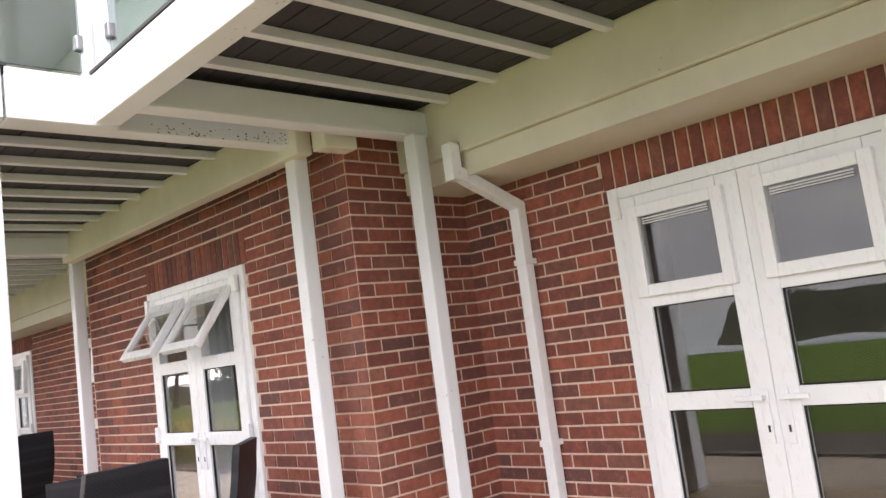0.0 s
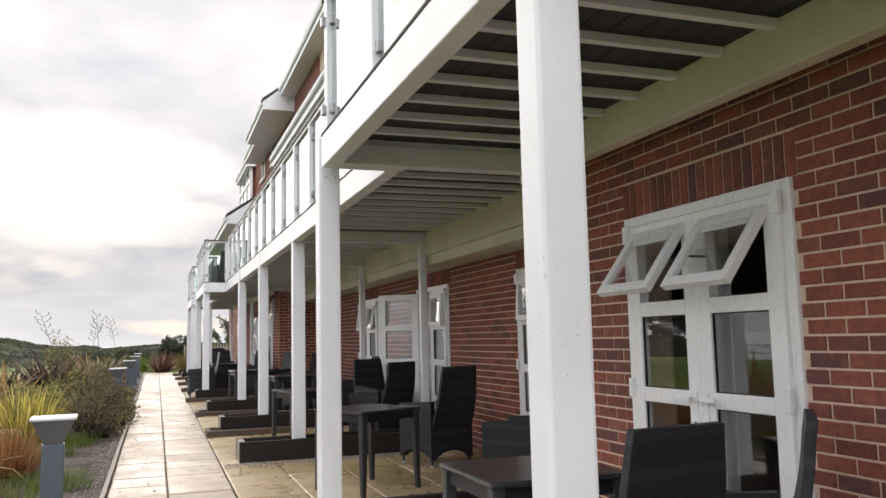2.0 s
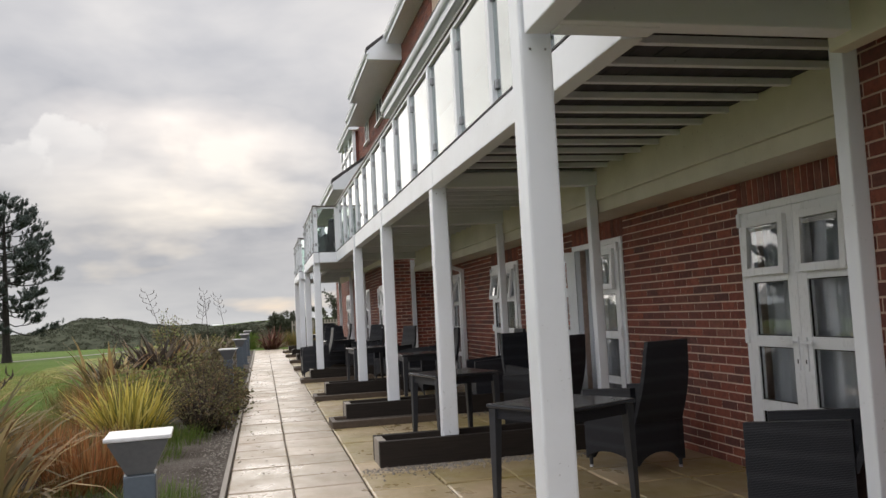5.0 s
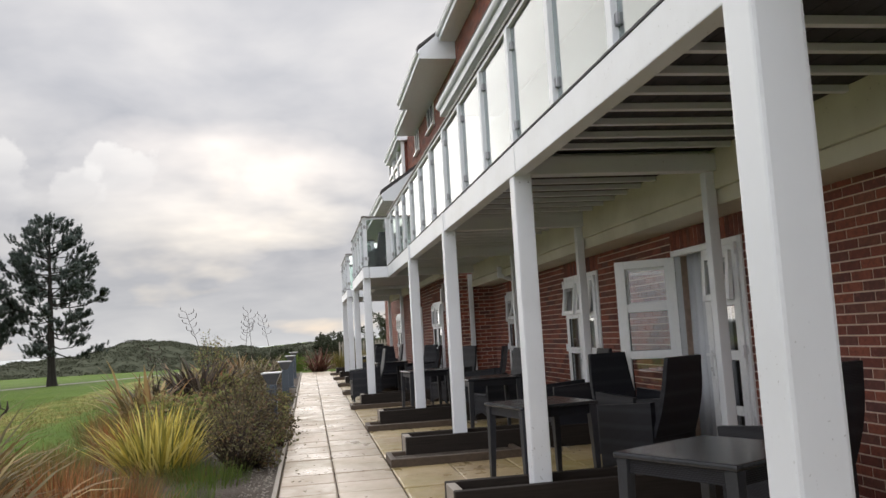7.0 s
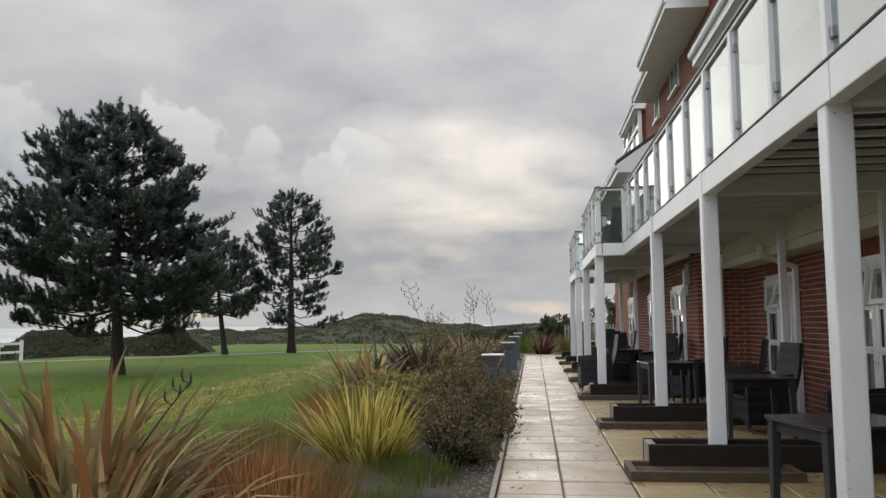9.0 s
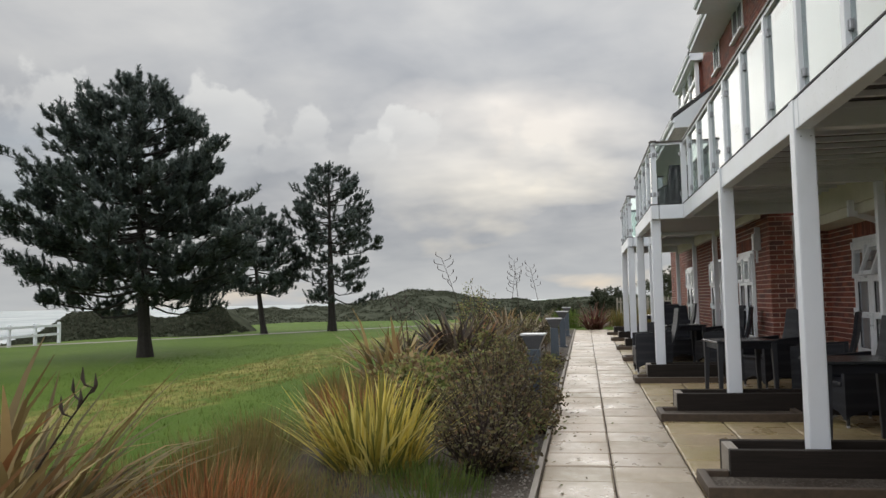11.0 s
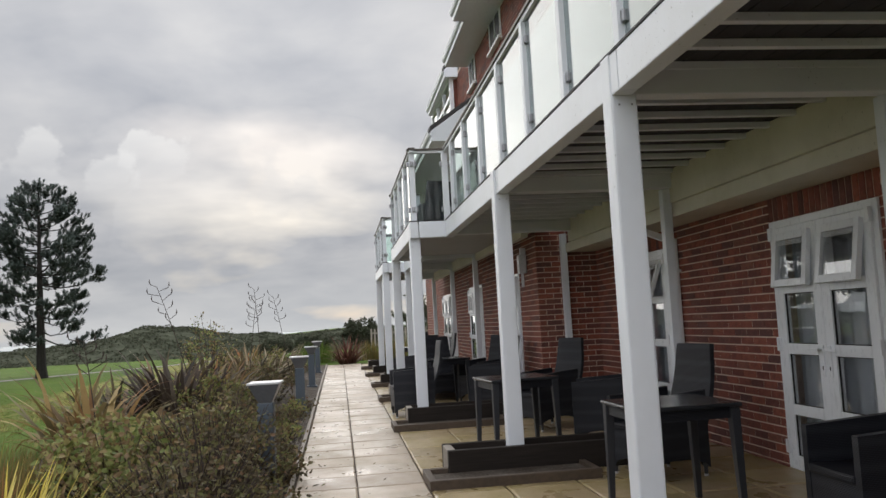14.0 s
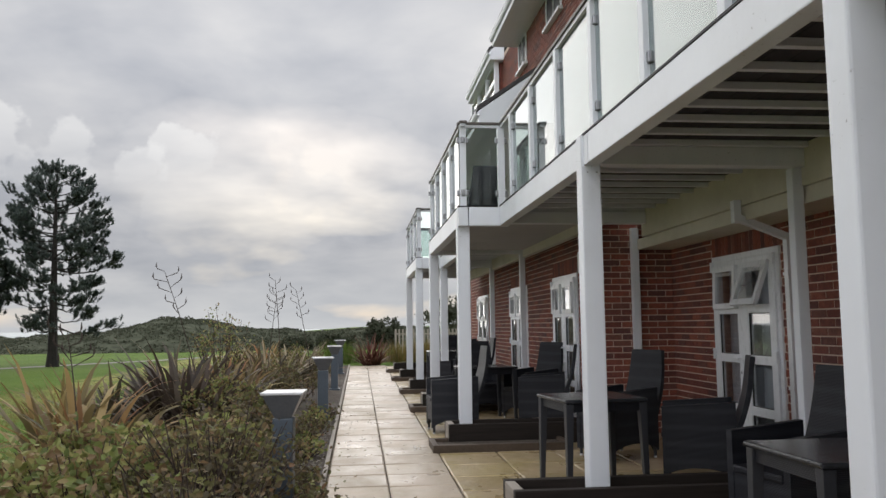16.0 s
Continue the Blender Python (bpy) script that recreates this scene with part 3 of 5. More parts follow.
def brick_wall(name, label, origin, turn, length, v0, v1, holes, near, thick=0.3, pieces=True):
    """A wall whose outer face looks along its own -y, u running along its own x. Openings go right through."""
    w = thing(name, label, "brick wall", origin, turn, kind="structure")
    cols = sorted({0.0, length, *[h[0] for h in holes], *[h[1] for h in holes]})
    bm = bmesh.new()
    for a, b in zip(cols, cols[1:]):
        mid = (a + b) / 2
        hit = [h for h in holes if h[0] < mid < h[1]]
        if hit:
            bx(bm, a, b, 0, thick, hit[0][3], v1)
            if hit[0][2] > v0 + 0.02:
                bx(bm, a, b, 0, thick, v0, hit[0][2])
        else:
            bx(bm, a, b, 0, thick, v0, v1)
    bmesh.ops.remove_doubles(bm, verts=bm.verts, dist=1e-5)
    part("mortar", bm, M_MORTAR, w)
    if not pieces:
        return w
    soldiers = [(a - 0.03, b + 0.03, hi, min(hi + 0.222, v1)) for a, b, lo, hi in holes]
    spans = brick_spans(0.0, length, v0, v1, [(a, b, lo, hi) for a, b, lo, hi in holes], soldiers)
    spans.sort(key=lambda s: (s[0] - near[0]) ** 2 + (s[1] - near[1]) ** 2)
    rng = random.Random(len(spans))
    for u, v, l, h in spans[:300]:
        ob = new("brick", brick_mesh(l, h))
        ob.parent = w
        ob.matrix_basis = pose(u, rng.uniform(-0.0015, 0.001), v)
    rest = spans[300:]
    if rest:
        verts, faces = [], []
        for u, v, l, h in rest:
            me = brick_mesh(l, h)
            dy, k = rng.uniform(-0.0015, 0.001), len(verts)
            verts += [(p.co.x + u, p.co.y + dy, p.co.z + v) for p in me.vertices]
            faces += [tuple(i + k for i in p.vertices) for p in me.polygons]
        tagged(from_lists("bricks", verts, faces, M_BRICK, w), kind="stuff")
    return w


def build_walls():
    def holes(doors, far, lo=0.13):
        return [(far - b, far - a, lo, DOOR_TOP) for a, b in doors]

    red = "red brick wall in stretcher bond with pale mortar"
    # turn -90: own -y looks along world -x, own x runs along world -y
    brick_wall("wall_1", red, (WB, 3.4, 0), -90, 7.4, -0.05, 2.6, holes(DOORS_0, 3.4, 0.07), (1.2, 1.6))
    brick_wall("wall_2", red, (WA, 3.4, 0), 0, WB - WA + 0.3, -0.05, 2.9, [], (0.4, 1.7))
    brick_wall("wall_3", red, (WA, 7.2, 0), -90, 3.796, -0.05, 2.9, holes(DOORS_A, 7.2, 0.08), (3.0, 1.6))
    brick_wall("wall_4", red, (WB, 21.5, 0), -90, 14.3, -0.05, 2.6, holes(DOORS_B, 21.5), (9.5, 1.4))
    brick_wall("wall_5", red, (WA, 21.5, 0), 0, WB - WA + 0.3, -0.05, 2.9, [], (0.4, 1.7))
    brick_wall("wall_6", red, (WA, 36.0, 0), -90, 14.496, -0.05, 2.9, holes(DOORS_C, 36.0, 0.19), (13.5, 1.5))
    brick_wall("wall_7", red, (WA, 7.2, 0), 0, WB - WA, -0.05, 2.9, [], (0, 0), 0.02, False)
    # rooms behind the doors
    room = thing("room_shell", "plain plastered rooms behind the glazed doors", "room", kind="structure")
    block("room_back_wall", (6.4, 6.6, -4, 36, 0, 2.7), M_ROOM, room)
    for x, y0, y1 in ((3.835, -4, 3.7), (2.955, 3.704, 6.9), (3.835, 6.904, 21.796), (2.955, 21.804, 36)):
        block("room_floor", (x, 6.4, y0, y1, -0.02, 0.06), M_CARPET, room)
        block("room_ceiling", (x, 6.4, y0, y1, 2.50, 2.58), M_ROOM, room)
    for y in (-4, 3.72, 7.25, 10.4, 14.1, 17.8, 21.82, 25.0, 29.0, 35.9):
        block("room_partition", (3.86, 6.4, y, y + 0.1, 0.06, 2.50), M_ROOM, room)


build_walls()


# ---- doors ----
def rail_frame(bm, u0, u1, v0, v1, w, y0, y1, m=None):
    bx(bm, u0, u0 + w, y0, y1, v0, v1, m)
    bx(bm, u1 - w, u1, y0, y1, v0, v1, m)
    bx(bm, u0 + w, u1 - w, y0, y1, v1 - w, v1, m)
    bx(bm, u0 + w, u1 - w, y0, y1, v0, v0 + w, m)


def french_door(name, label, y0, y1, x, z0, z1, swing=(0, 0), vents=(4, 4), curtain=0):
    """A pair of glazed white doors in a frame; own x runs along world -y, own -y looks out of the wall."""
    W = y1 - y0
    d = thing(name, label, "door", (x, y1, 0), -90, kind="structure")
    bm = bmesh.new()
    fw = 0.062
    rail_frame(bm, 0.0, W, z0, z1, fw, -0.025, 0.055)
    part("door_frame", bm, M_UPVC, d, bevel=0.006)
    bm = bmesh.new()
    bx(bm, -0.02, W + 0.02, -0.09, 0.05, z0 - 0.035, z0 + 0.006)
    part("door_sill", bm, M_UPVC, d, bevel=0.005)
    top, bot = z1 - 0.066, z0 + 0.03
    lw = W / 2 - fw - 0.002
    H = top - bot
    bars = [bot, bot + H * 0.245, bot + H * 0.495, bot + H * 0.745, top]
    for i, side in enumerate((0, 1)):
        bm = bmesh.new()
        st = 0.108
        # leaf lies from its hinge (u = 0) to the meeting edge (u = lw), mirrored for the second
        bx(bm, 0, st, -0.035, 0.03, bot, top)
        bx(bm, lw - st, lw, -0.035, 0.03, bot, top)
        for n, zb in enumerate(bars):
            h = 0.11 if n in (0,) else 0.085
            lo = zb if n == 0 else (zb - h if n == 4 else zb - h / 2)
            bx(bm, st, lw - st, -0.035, 0.03, lo, lo + h)
        leaf = part("door_leaf", bm, M_UPVC, d, bevel=0.005)
        mirror = -1 if i else 1
        hx = fw + 0.001 if i == 0 else W - fw - 0.001
        ang = -swing[i] if i == 0 else swing[i]
        leaf.matrix_basis = pose(hx, -0.01, 0, 0, 0, ang) @ Matrix.Diagonal((mirror, 1, 1, 1))
        for n in range(4):
            z_lo = bars[n] + (0.11 if n == 0 else 0.0425)
            z_hi = bars[n + 1] - (0.085 if n == 3 else 0.0425)
            u_lo, u_hi = st, lw - st
            if n == 3:
                a = vents[i]
                hold = pose(0, -0.042, z_hi, -a, 0, 0)
                bm = bmesh.new()
                rail_frame(bm, u_lo - 0.04, u_hi + 0.04, z_lo - z_hi - 0.035, 0.03, 0.058, -0.03, 0.012, hold)
                v = part("vent_frame", bm, M_UPVC, leaf, "white top-hung vent tilted open", 0.004)
                p = block("pane", (u_lo + 0.014, u_hi - 0.014, -0.008, 0.004, z_lo - z_hi + 0.02, -0.026), M_PANE, leaf, m=hold)
                p.visible_shadow = False
                bm = bmesh.new()
                for k in range(3):
                    bx(bm, u_lo + 0.04, u_hi - 0.04, -0.024, -0.016, -0.045 - 0.012 * k, -0.040 - 0.012 * k, hold)
                part("trickle_grille", bm, M_UPVC, leaf, "white vent louvres")
                if a > 12:
                    bm = bmesh.new()
                    ln = (z_hi - z_lo) * 0.55
                    q = pose(0, -0.035, z_hi, -a, 0, 0) @ Vector((u_hi, 0, -ln))
                    bx(bm, u_hi + 0.006, u_hi + 0.016, q.y, 0.0, q.z - 0.005, q.z + 0.007)
                    part("stay", bm, M_STEEL, leaf)
            else:
                bm = bmesh.new()
                rail_frame(bm, u_lo - 0.001, u_hi + 0.001, z_lo - 0.001, z_hi + 0.001, 0.007, -0.022, -0.004)
                part("gasket", bm, M_GASKET, leaf)
                p = block("pane", (u_lo, u_hi, -0.012, 0.006, z_lo, z_hi), M_PANE, leaf)
                p.visible_shadow = False
        mid = bars[2]
        bm = bmesh.new()
        bx(bm, lw - 0.062, lw - 0.028, -0.047, -0.034, mid - 0.20, mid + 0.04)
        bx(bm, lw - 0.053, lw - 0.037, -0.085, -0.046, mid - 0.005, mid + 0.012)
        bx(bm, lw - 0.165, lw - 0.037, -0.088, -0.072, mid - 0.007, mid + 0.014)
        part("handle", bm, M_UPVC, leaf, "white lever handle", 0.003)
        block("keyhole", (lw - 0.050, lw - 0.040, -0.0495, -0.046, mid - 0.15, mid - 0.12), M_GASKET, leaf)
        bm = bmesh.new()
        for zb in (bars[0] + 0.12, bars[2] - 0.02, bars[4] - 0.1):
            bx(bm, -0.022, 0.022, -0.058, -0.028, zb, zb + 0.11)
        part("hinges", bm, M_UPVC, leaf, "white flag hinges", 0.004)
    return d


def curtain(y0, y1, x, z0=0.1, z1=2.25, seed=0, label="pale grey full-length curtain behind a glazed door"):
    rng = random.Random(seed)
    verts, faces = [], []
    n = max(8, int((y1 - y0) * 60))
    ph = rng.uniform(0, 6)
    for i in range(n + 1):
        y = y0 + (y1 - y0) * i / n
        for z, amp in ((z0, 1.0), ((z0 + z1) / 2, 0.85), (z1, 0.55)):
            w = amp * (0.035 * math.sin(y * 38 + ph) + 0.018 * math.sin(y * 71 + 2 * ph))
            verts.append((x + w, y, z))
    for i in range(n):
        for k in range(2):
            a = i * 3 + k
            faces.append((a, a + 3, a + 4, a + 1))
    ob = from_lists("curtain", verts, faces, M_CURTAIN, smooth=True)
    sol = ob.modifiers.new("cloth", "SOLIDIFY")
    sol.thickness = 0.006
    tagged(ob, label, "curtain")


def build_doors():
    lab = "closed white glazed double door with four panes a leaf"
    ajar = "white glazed double door with its top vents ajar"
    n = 1
    for a, b in DOORS_0:
        french_door(f"door_{n}", lab, a, b, WB, 0.07, DOOR_TOP, vents=(0, 0))
        n += 1
    for a, b in DOORS_A:
        french_door(f"door_{n}", "white glazed double door with both top vents wide open", a, b, WA, 0.08, DOOR_TOP, vents=(36, 36))
        n += 1
    for (a, b), sw, ve, la in zip(DOORS_B, ((0, 0), (128, 0), (0, 0), (0, 0)), ((3, 3), (0, 3), (7, 9), (2, 20)), (lab, "white glazed double door with one leaf folded back open", ajar, ajar)):
        french_door(f"door_{n}", la, a, b, WB, 0.13, DOOR_TOP, sw, ve)
        n += 1
    for a, b in DOORS_C:
        french_door(f"door_{n}", lab, a, b, WA, 0.19, DOOR_TOP, vents=(0, 0))
        n += 1
    curtain(8.24, 9.47, WB + 0.13, seed=3)
    curtain(12.3, 13.12, WB + 0.16, seed=4, label="pale blue-grey curtain drawn across the open doorway")
    curtain(15.46, 16.68, WB + 0.13, seed=5)
    curtain(19.02, 20.25, WB + 0.14, seed=6)
    curtain(5.5, 5.9, WA + 0.42, seed=7)
    curtain(22.5, 22.9, WA + 0.40, seed=8)
    curtain(26.9, 27.35, WA + 0.40, seed=9)


build_doors()


# ---- balconies ----
DECK_Z = 2.87
BEAM_LO = 2.65


def glass_run(parent, p, q, posts, z0=DECK_Z):
    """Glass panels, posts and handrail between two points of the balcony's edge; posts: fractions along it."""
    p, q = Vector((*p, 0)), Vector((*q, 0))
    d = (q - p).normalized()
    ang = math.degrees(math.atan2(d.y, d.x))
    length = (q - p).length
    m = pose(p.x, p.y, 0, 0, 0, ang)
    us = [f * length for f in posts]
    for u in us:
        bm = bmesh.new()
        bx(bm, u - 0.04, u + 0.04, -0.04, 0.04, z0, z0 + 0.965, m)
        bal = part("baluster", bm, M_WHITE, parent, bevel=0.005)
        for z in (z0 + 0.17, z0 + 0.80):
            for du in (-0.052, 0.052):
                block("glass_clamp", (u + du - 0.018, u + du + 0.018, -0.024, 0.024, z - 0.035, z + 0.035), M_STEEL, bal, "small steel glass clamp", 0.008, m)
    for a, b in zip(us, us[1:]):
        if b - a < 0.2:
            continue
        g = block("glass_panel", (a + 0.046, b - 0.046, -0.005, 0.005, z0 + 0.035, z0 + 0.955), M_BALGLASS, parent, "clear toughened glass panel", m=m)
        g.visible_shadow = False
    bm = bmesh.new()
    bx(bm, -0.04, length + 0.04, -0.03, 0.03, z0 + 0.95, z0 + 0.985, m)
    part("rail_channel", bm, M_WHITE, parent, bevel=0.004)
    bm = bmesh.new()
    bx(bm, -0.06, length + 0.06, -0.046, 0.046, z0 + 0.986, z0 + 1.014, m)
    part("handrail", bm, M_RAILCAP, parent, "dark capping handrail", 0.004)


def balcony(label, xf, xl, y0, y1, posts, uprights, ends=(None, None), ledger_lo=2.515, cross=(), walls=(), post_dx=0.0, post_dy=0.085, nudge=None, boarded=()):
    """One stretch of balcony: xf outer face, xl ledger, posts: y of the supports, walls: corner of the slim post under each cross beam."""
    b = thing("balcony", label, "balcony", group="balconies along the facade")
    cuts = [y0] + [c for c in posts if y0 + 0.3 < c < y1 - 0.3] + [y1]
    for a, c in zip(cuts, cuts[1:]):
        bm = bmesh.new()
        bx(bm, xf, xf + 0.11, a + 0.004, c - 0.004, BEAM_LO, DECK_Z)
        part("front_beam", bm, M_WHITE, b, bevel=0.008)
    bm = bmesh.new()
    bx(bm, xf - 0.004, xf + 0.13, y0, y1, DECK_Z + 0.002, DECK_Z + 0.016)
    part("edge_strip", bm, M_DECK, b)
    n = int((y1 - y0 - 0.2) / 0.345)
    for k in range(n + 1):
        y = y0 + 0.12 + (y1 - y0 - 0.24) * k / n
        block("joist", (xf + 0.11, xl, y - 0.024, y + 0.024, 2.792, 2.836), M_WHITE, b, bevel=0.004)
    w = (xl + 0.4 - xf - 0.12)
    nb = int(w / 0.145)
    for k in range(nb):
        x = xf + 0.12 + w * k / nb
        block("deck_board", (x, x + w / nb - 0.008, y0 + 0.005, y1 - 0.005, 2.838, 2.866), M_DECK, b)
    block("deck_liner", (xf + 0.115, xl + 0.4, y0 + 0.006, y1 - 0.006, 2.8665, 2.870), M_GASKET, b, "black waterproof liner on the deck")
    bm = bmesh.new()
    bx(bm, xl, xl + 0.10, y0, y1, ledger_lo, 2.836)
    part("ledger_beam", bm, M_CREAM, b, "cream weathered ledger beam", 0.008)
    base_dx = post_dx
    for y in posts:
        post_dx = base_dx + (nudge or {}).get(y, 0.0)
        bm = bmesh.new()
        bx(bm, xf - 0.006 + post_dx, xf + 0.142 + post_dx, y + post_dy, y + post_dy + 0.14, gz(y) + 0.005, DECK_Z + 0.006)
        pst = part("post", bm, M_WHITE, b, bevel=0.012)
        bm = bmesh.new()
        for z, dx in ((2.60, 0.04), (2.60, 0.11), (2.78, 0.05)):
            bx(bm, xf + post_dx + dx - 0.005, xf + post_dx + dx + 0.005, y + post_dy - 0.003, y + post_dy + 0.004, z - 0.005, z + 0.005)
        tagged(part("screws", bm, M_STEEL, pst), kind="stuff")
    for y, (wx, wy) in zip(cross, walls):
        bm = bmesh.new()
        bx(bm, xf + 0.112, xl + 0.02, y + 0.02, y + 0.14, 2.656, 2.80)
        part("cross_beam", bm, M_WHITE, b, bevel=0.008)
        bm = bmesh.new()
        bx(bm, wx, wx + 0.09, wy, wy + 0.09, gz(y) + 0.005, 2.655)
        part("wall_post", bm, M_WHITE, b, bevel=0.010)
    for a, c in boarded:
        nb = max(1, round((c - a) / 1.2))
        for k in range(nb):
            block("soffit_panel", (xf + 0.112, xl - 0.002, a + (c - a) * k / nb + 0.002, a + (c - a) * (k + 1) / nb - 0.002, 2.716, 2.728), M_SOFFIT, b, "flat grey boarded soffit")
    us = [(u - y0) / (y1 - y0) for u in uprights]
    glass_run(b, (xf + 0.06, y0), (xf + 0.06, y1), us)
    for x0, x1, y in [e for e in ends if e]:
        glass_run(b, (x0, y), (x1, y), (0.0, 1.0))
        bm = bmesh.new()
        bx(bm, x0 + 0.06, x1 + 0.08, y - 0.06, y + 0.06, BEAM_LO, DECK_Z)
        part("end_beam", bm, M_WHITE, b, bevel=0.008)
    return b


def build_balconies():
    lab = "white timber balcony with glass balustrade on square posts"
    balcony(lab, XB, 3.04, -6.0, 3.42, (-3.2, 0.0), [-6 + 1.04 * k for k in range(9)] + [3.36], cross=(-3.2, 0.0, 3.11), walls=((2.885, -3.2), (2.885, 0.0), (2.885, 3.075)))
    balcony(lab, XA, 2.38, 3.44, 6.98, (3.60, 7.02), [3.5, 4.62, 5.68, 6.90], ((XA + 0.06, XB + 0.04, 3.50), (XA + 0.06, XB + 0.04, 6.92)), 2.60, cross=(3.48, 6.80), walls=((2.43, 3.55), (2.456, 6.99)), post_dx=-0.018, post_dy=0.0, nudge={3.60: 0.006, 7.02: 0.015})
    balcony(lab, XB, 3.04, 7.0, 21.18, (11.095, 14.30, 17.52), [7.06] + [8.07 + 1.045 * k for k in range(12)] + [20.6], cross=(11.18, 14.40, 17.60, 21.0), walls=((2.962, 11.25), (2.962, 14.48), (2.962, 17.67), (3.0, 21.42)), post_dx=-0.014, post_dy=0.11, nudge={11.095: 0.032, 14.30: 0.012})
    balcony(lab, XC, 2.38, 21.20, 25.20, (21.22, 24.95), [21.26, 22.3, 23.3, 24.25, 25.12], ((XC + 0.06, XB + 0.04, 21.26), (XC + 0.06, XB + 0.04, 25.12)), 2.60, cross=(24.95,), walls=((2.33, 24.97),), boarded=((21.34, 24.94),))
    balcony(lab, XB, 2.38, 25.22, 28.18, (28.0,), [26.0, 27.05, 28.1], (), 2.60, cross=(28.0,), walls=((2.33, 28.02),))
    balcony(lab, XC, 2.38, 28.20, 31.7, (28.22, 31.5), [28.26, 29.35, 30.5, 31.62], ((XC + 0.06, XB + 0.04, 28.26), (XC + 0.06, 2.3, 31.62)), 2.60, cross=(31.5,), walls=((2.33, 31.52),))
    block("beam_stub", (2.45, 2.66, 3.28, 3.395, 2.60, 2.77), M_CREAM, bpy.data.objects["balcony"], "cream painted beam end", 0.008)
    rng = random.Random(77)
    verts, faces = [], []
    for _ in range(70):
        x, z, r = 2.36 - 0.75 * rng.random() ** 1.6, 2.662 + 0.06 * rng.random() ** 1.5, rng.uniform(0.002, 0.006)
        k = len(verts)
        verts += [(x + r * rng.uniform(0.6, 1.6) * math.cos(a), 3.4975, z + r * 0.7 * math.sin(a)) for a in (0, 1.2, 2.4, 3.7, 5.0)]
        faces.append(tuple(range(k, k + 5)))
    tagged(from_lists("flaked_paint", verts, faces, M_TWIG, bpy.data.objects["balcony.001"], "dark flakes where paint has peeled"), kind="stuff")
    # boxed eaves under the two set-back stretches
    for y0, y1 in ((-6.0, 3.40), (7.22, 21.5)):
        fas = thing("fascia", "cream painted fascia and soffit under the balcony", "fascia", kind="structure")
        bm = bmesh.new()
        bx(bm, 3.070, 3.100, y0, y1, 2.385, 2.512)
        part("fascia_board", bm, M_CREAM, fas, bevel=0.005)
        bm = bmesh.new()
        bx(bm, 3.103, WB - 0.004, y0, y1, 2.392, 2.406)
        part("soffit_board", bm, M_CREAM, fas)


build_balconies()


def downpipe(y):
    """A square white downpipe with a swan neck from the fascia to the wall."""
    d = thing("downpipe", "white square rainwater downpipe with a swan neck", "downpipe")
    s = 0.035
    bm = bmesh.new()
    bx(bm, 2.965, 2.965 + 2 * s, y - s, y + s, 2.36, 2.56)
    part("outlet", bm, M_UPVC, d, bevel=0.006)
    a, b = Vector((3.0, y, 2.41)), Vector((3.47, y, 2.235))
    bm = bmesh.new()
    m = (b - a).to_track_quat("Z", "Y").to_matrix().to_4x4()
    bx(bm, -s * 0.93, s * 0.93, -s * 0.93, s * 0.93, -0.02, (b - a).length + 0.02, Matrix.Translation(a) @ m)
    part("offset_pipe", bm, M_UPVC, d, bevel=0.006)
    bm = bmesh.new()
    bx(bm, b.x - s, b.x + s, b.y - s, b.y + s, gz(y), b.z + 0.02)
    part("pipe", bm, M_UPVC, d, bevel=0.006)
    for z in (0.9, 1.9):
        bm = bmesh.new()
        bx(bm, b.x - s - 0.008, WB, b.y - s - 0.008, b.y + s + 0.008, z, z + 0.03)
        part("pipe_clip", bm, M_UPVC, d)


downpipe(2.93)
downpipe(18.68)


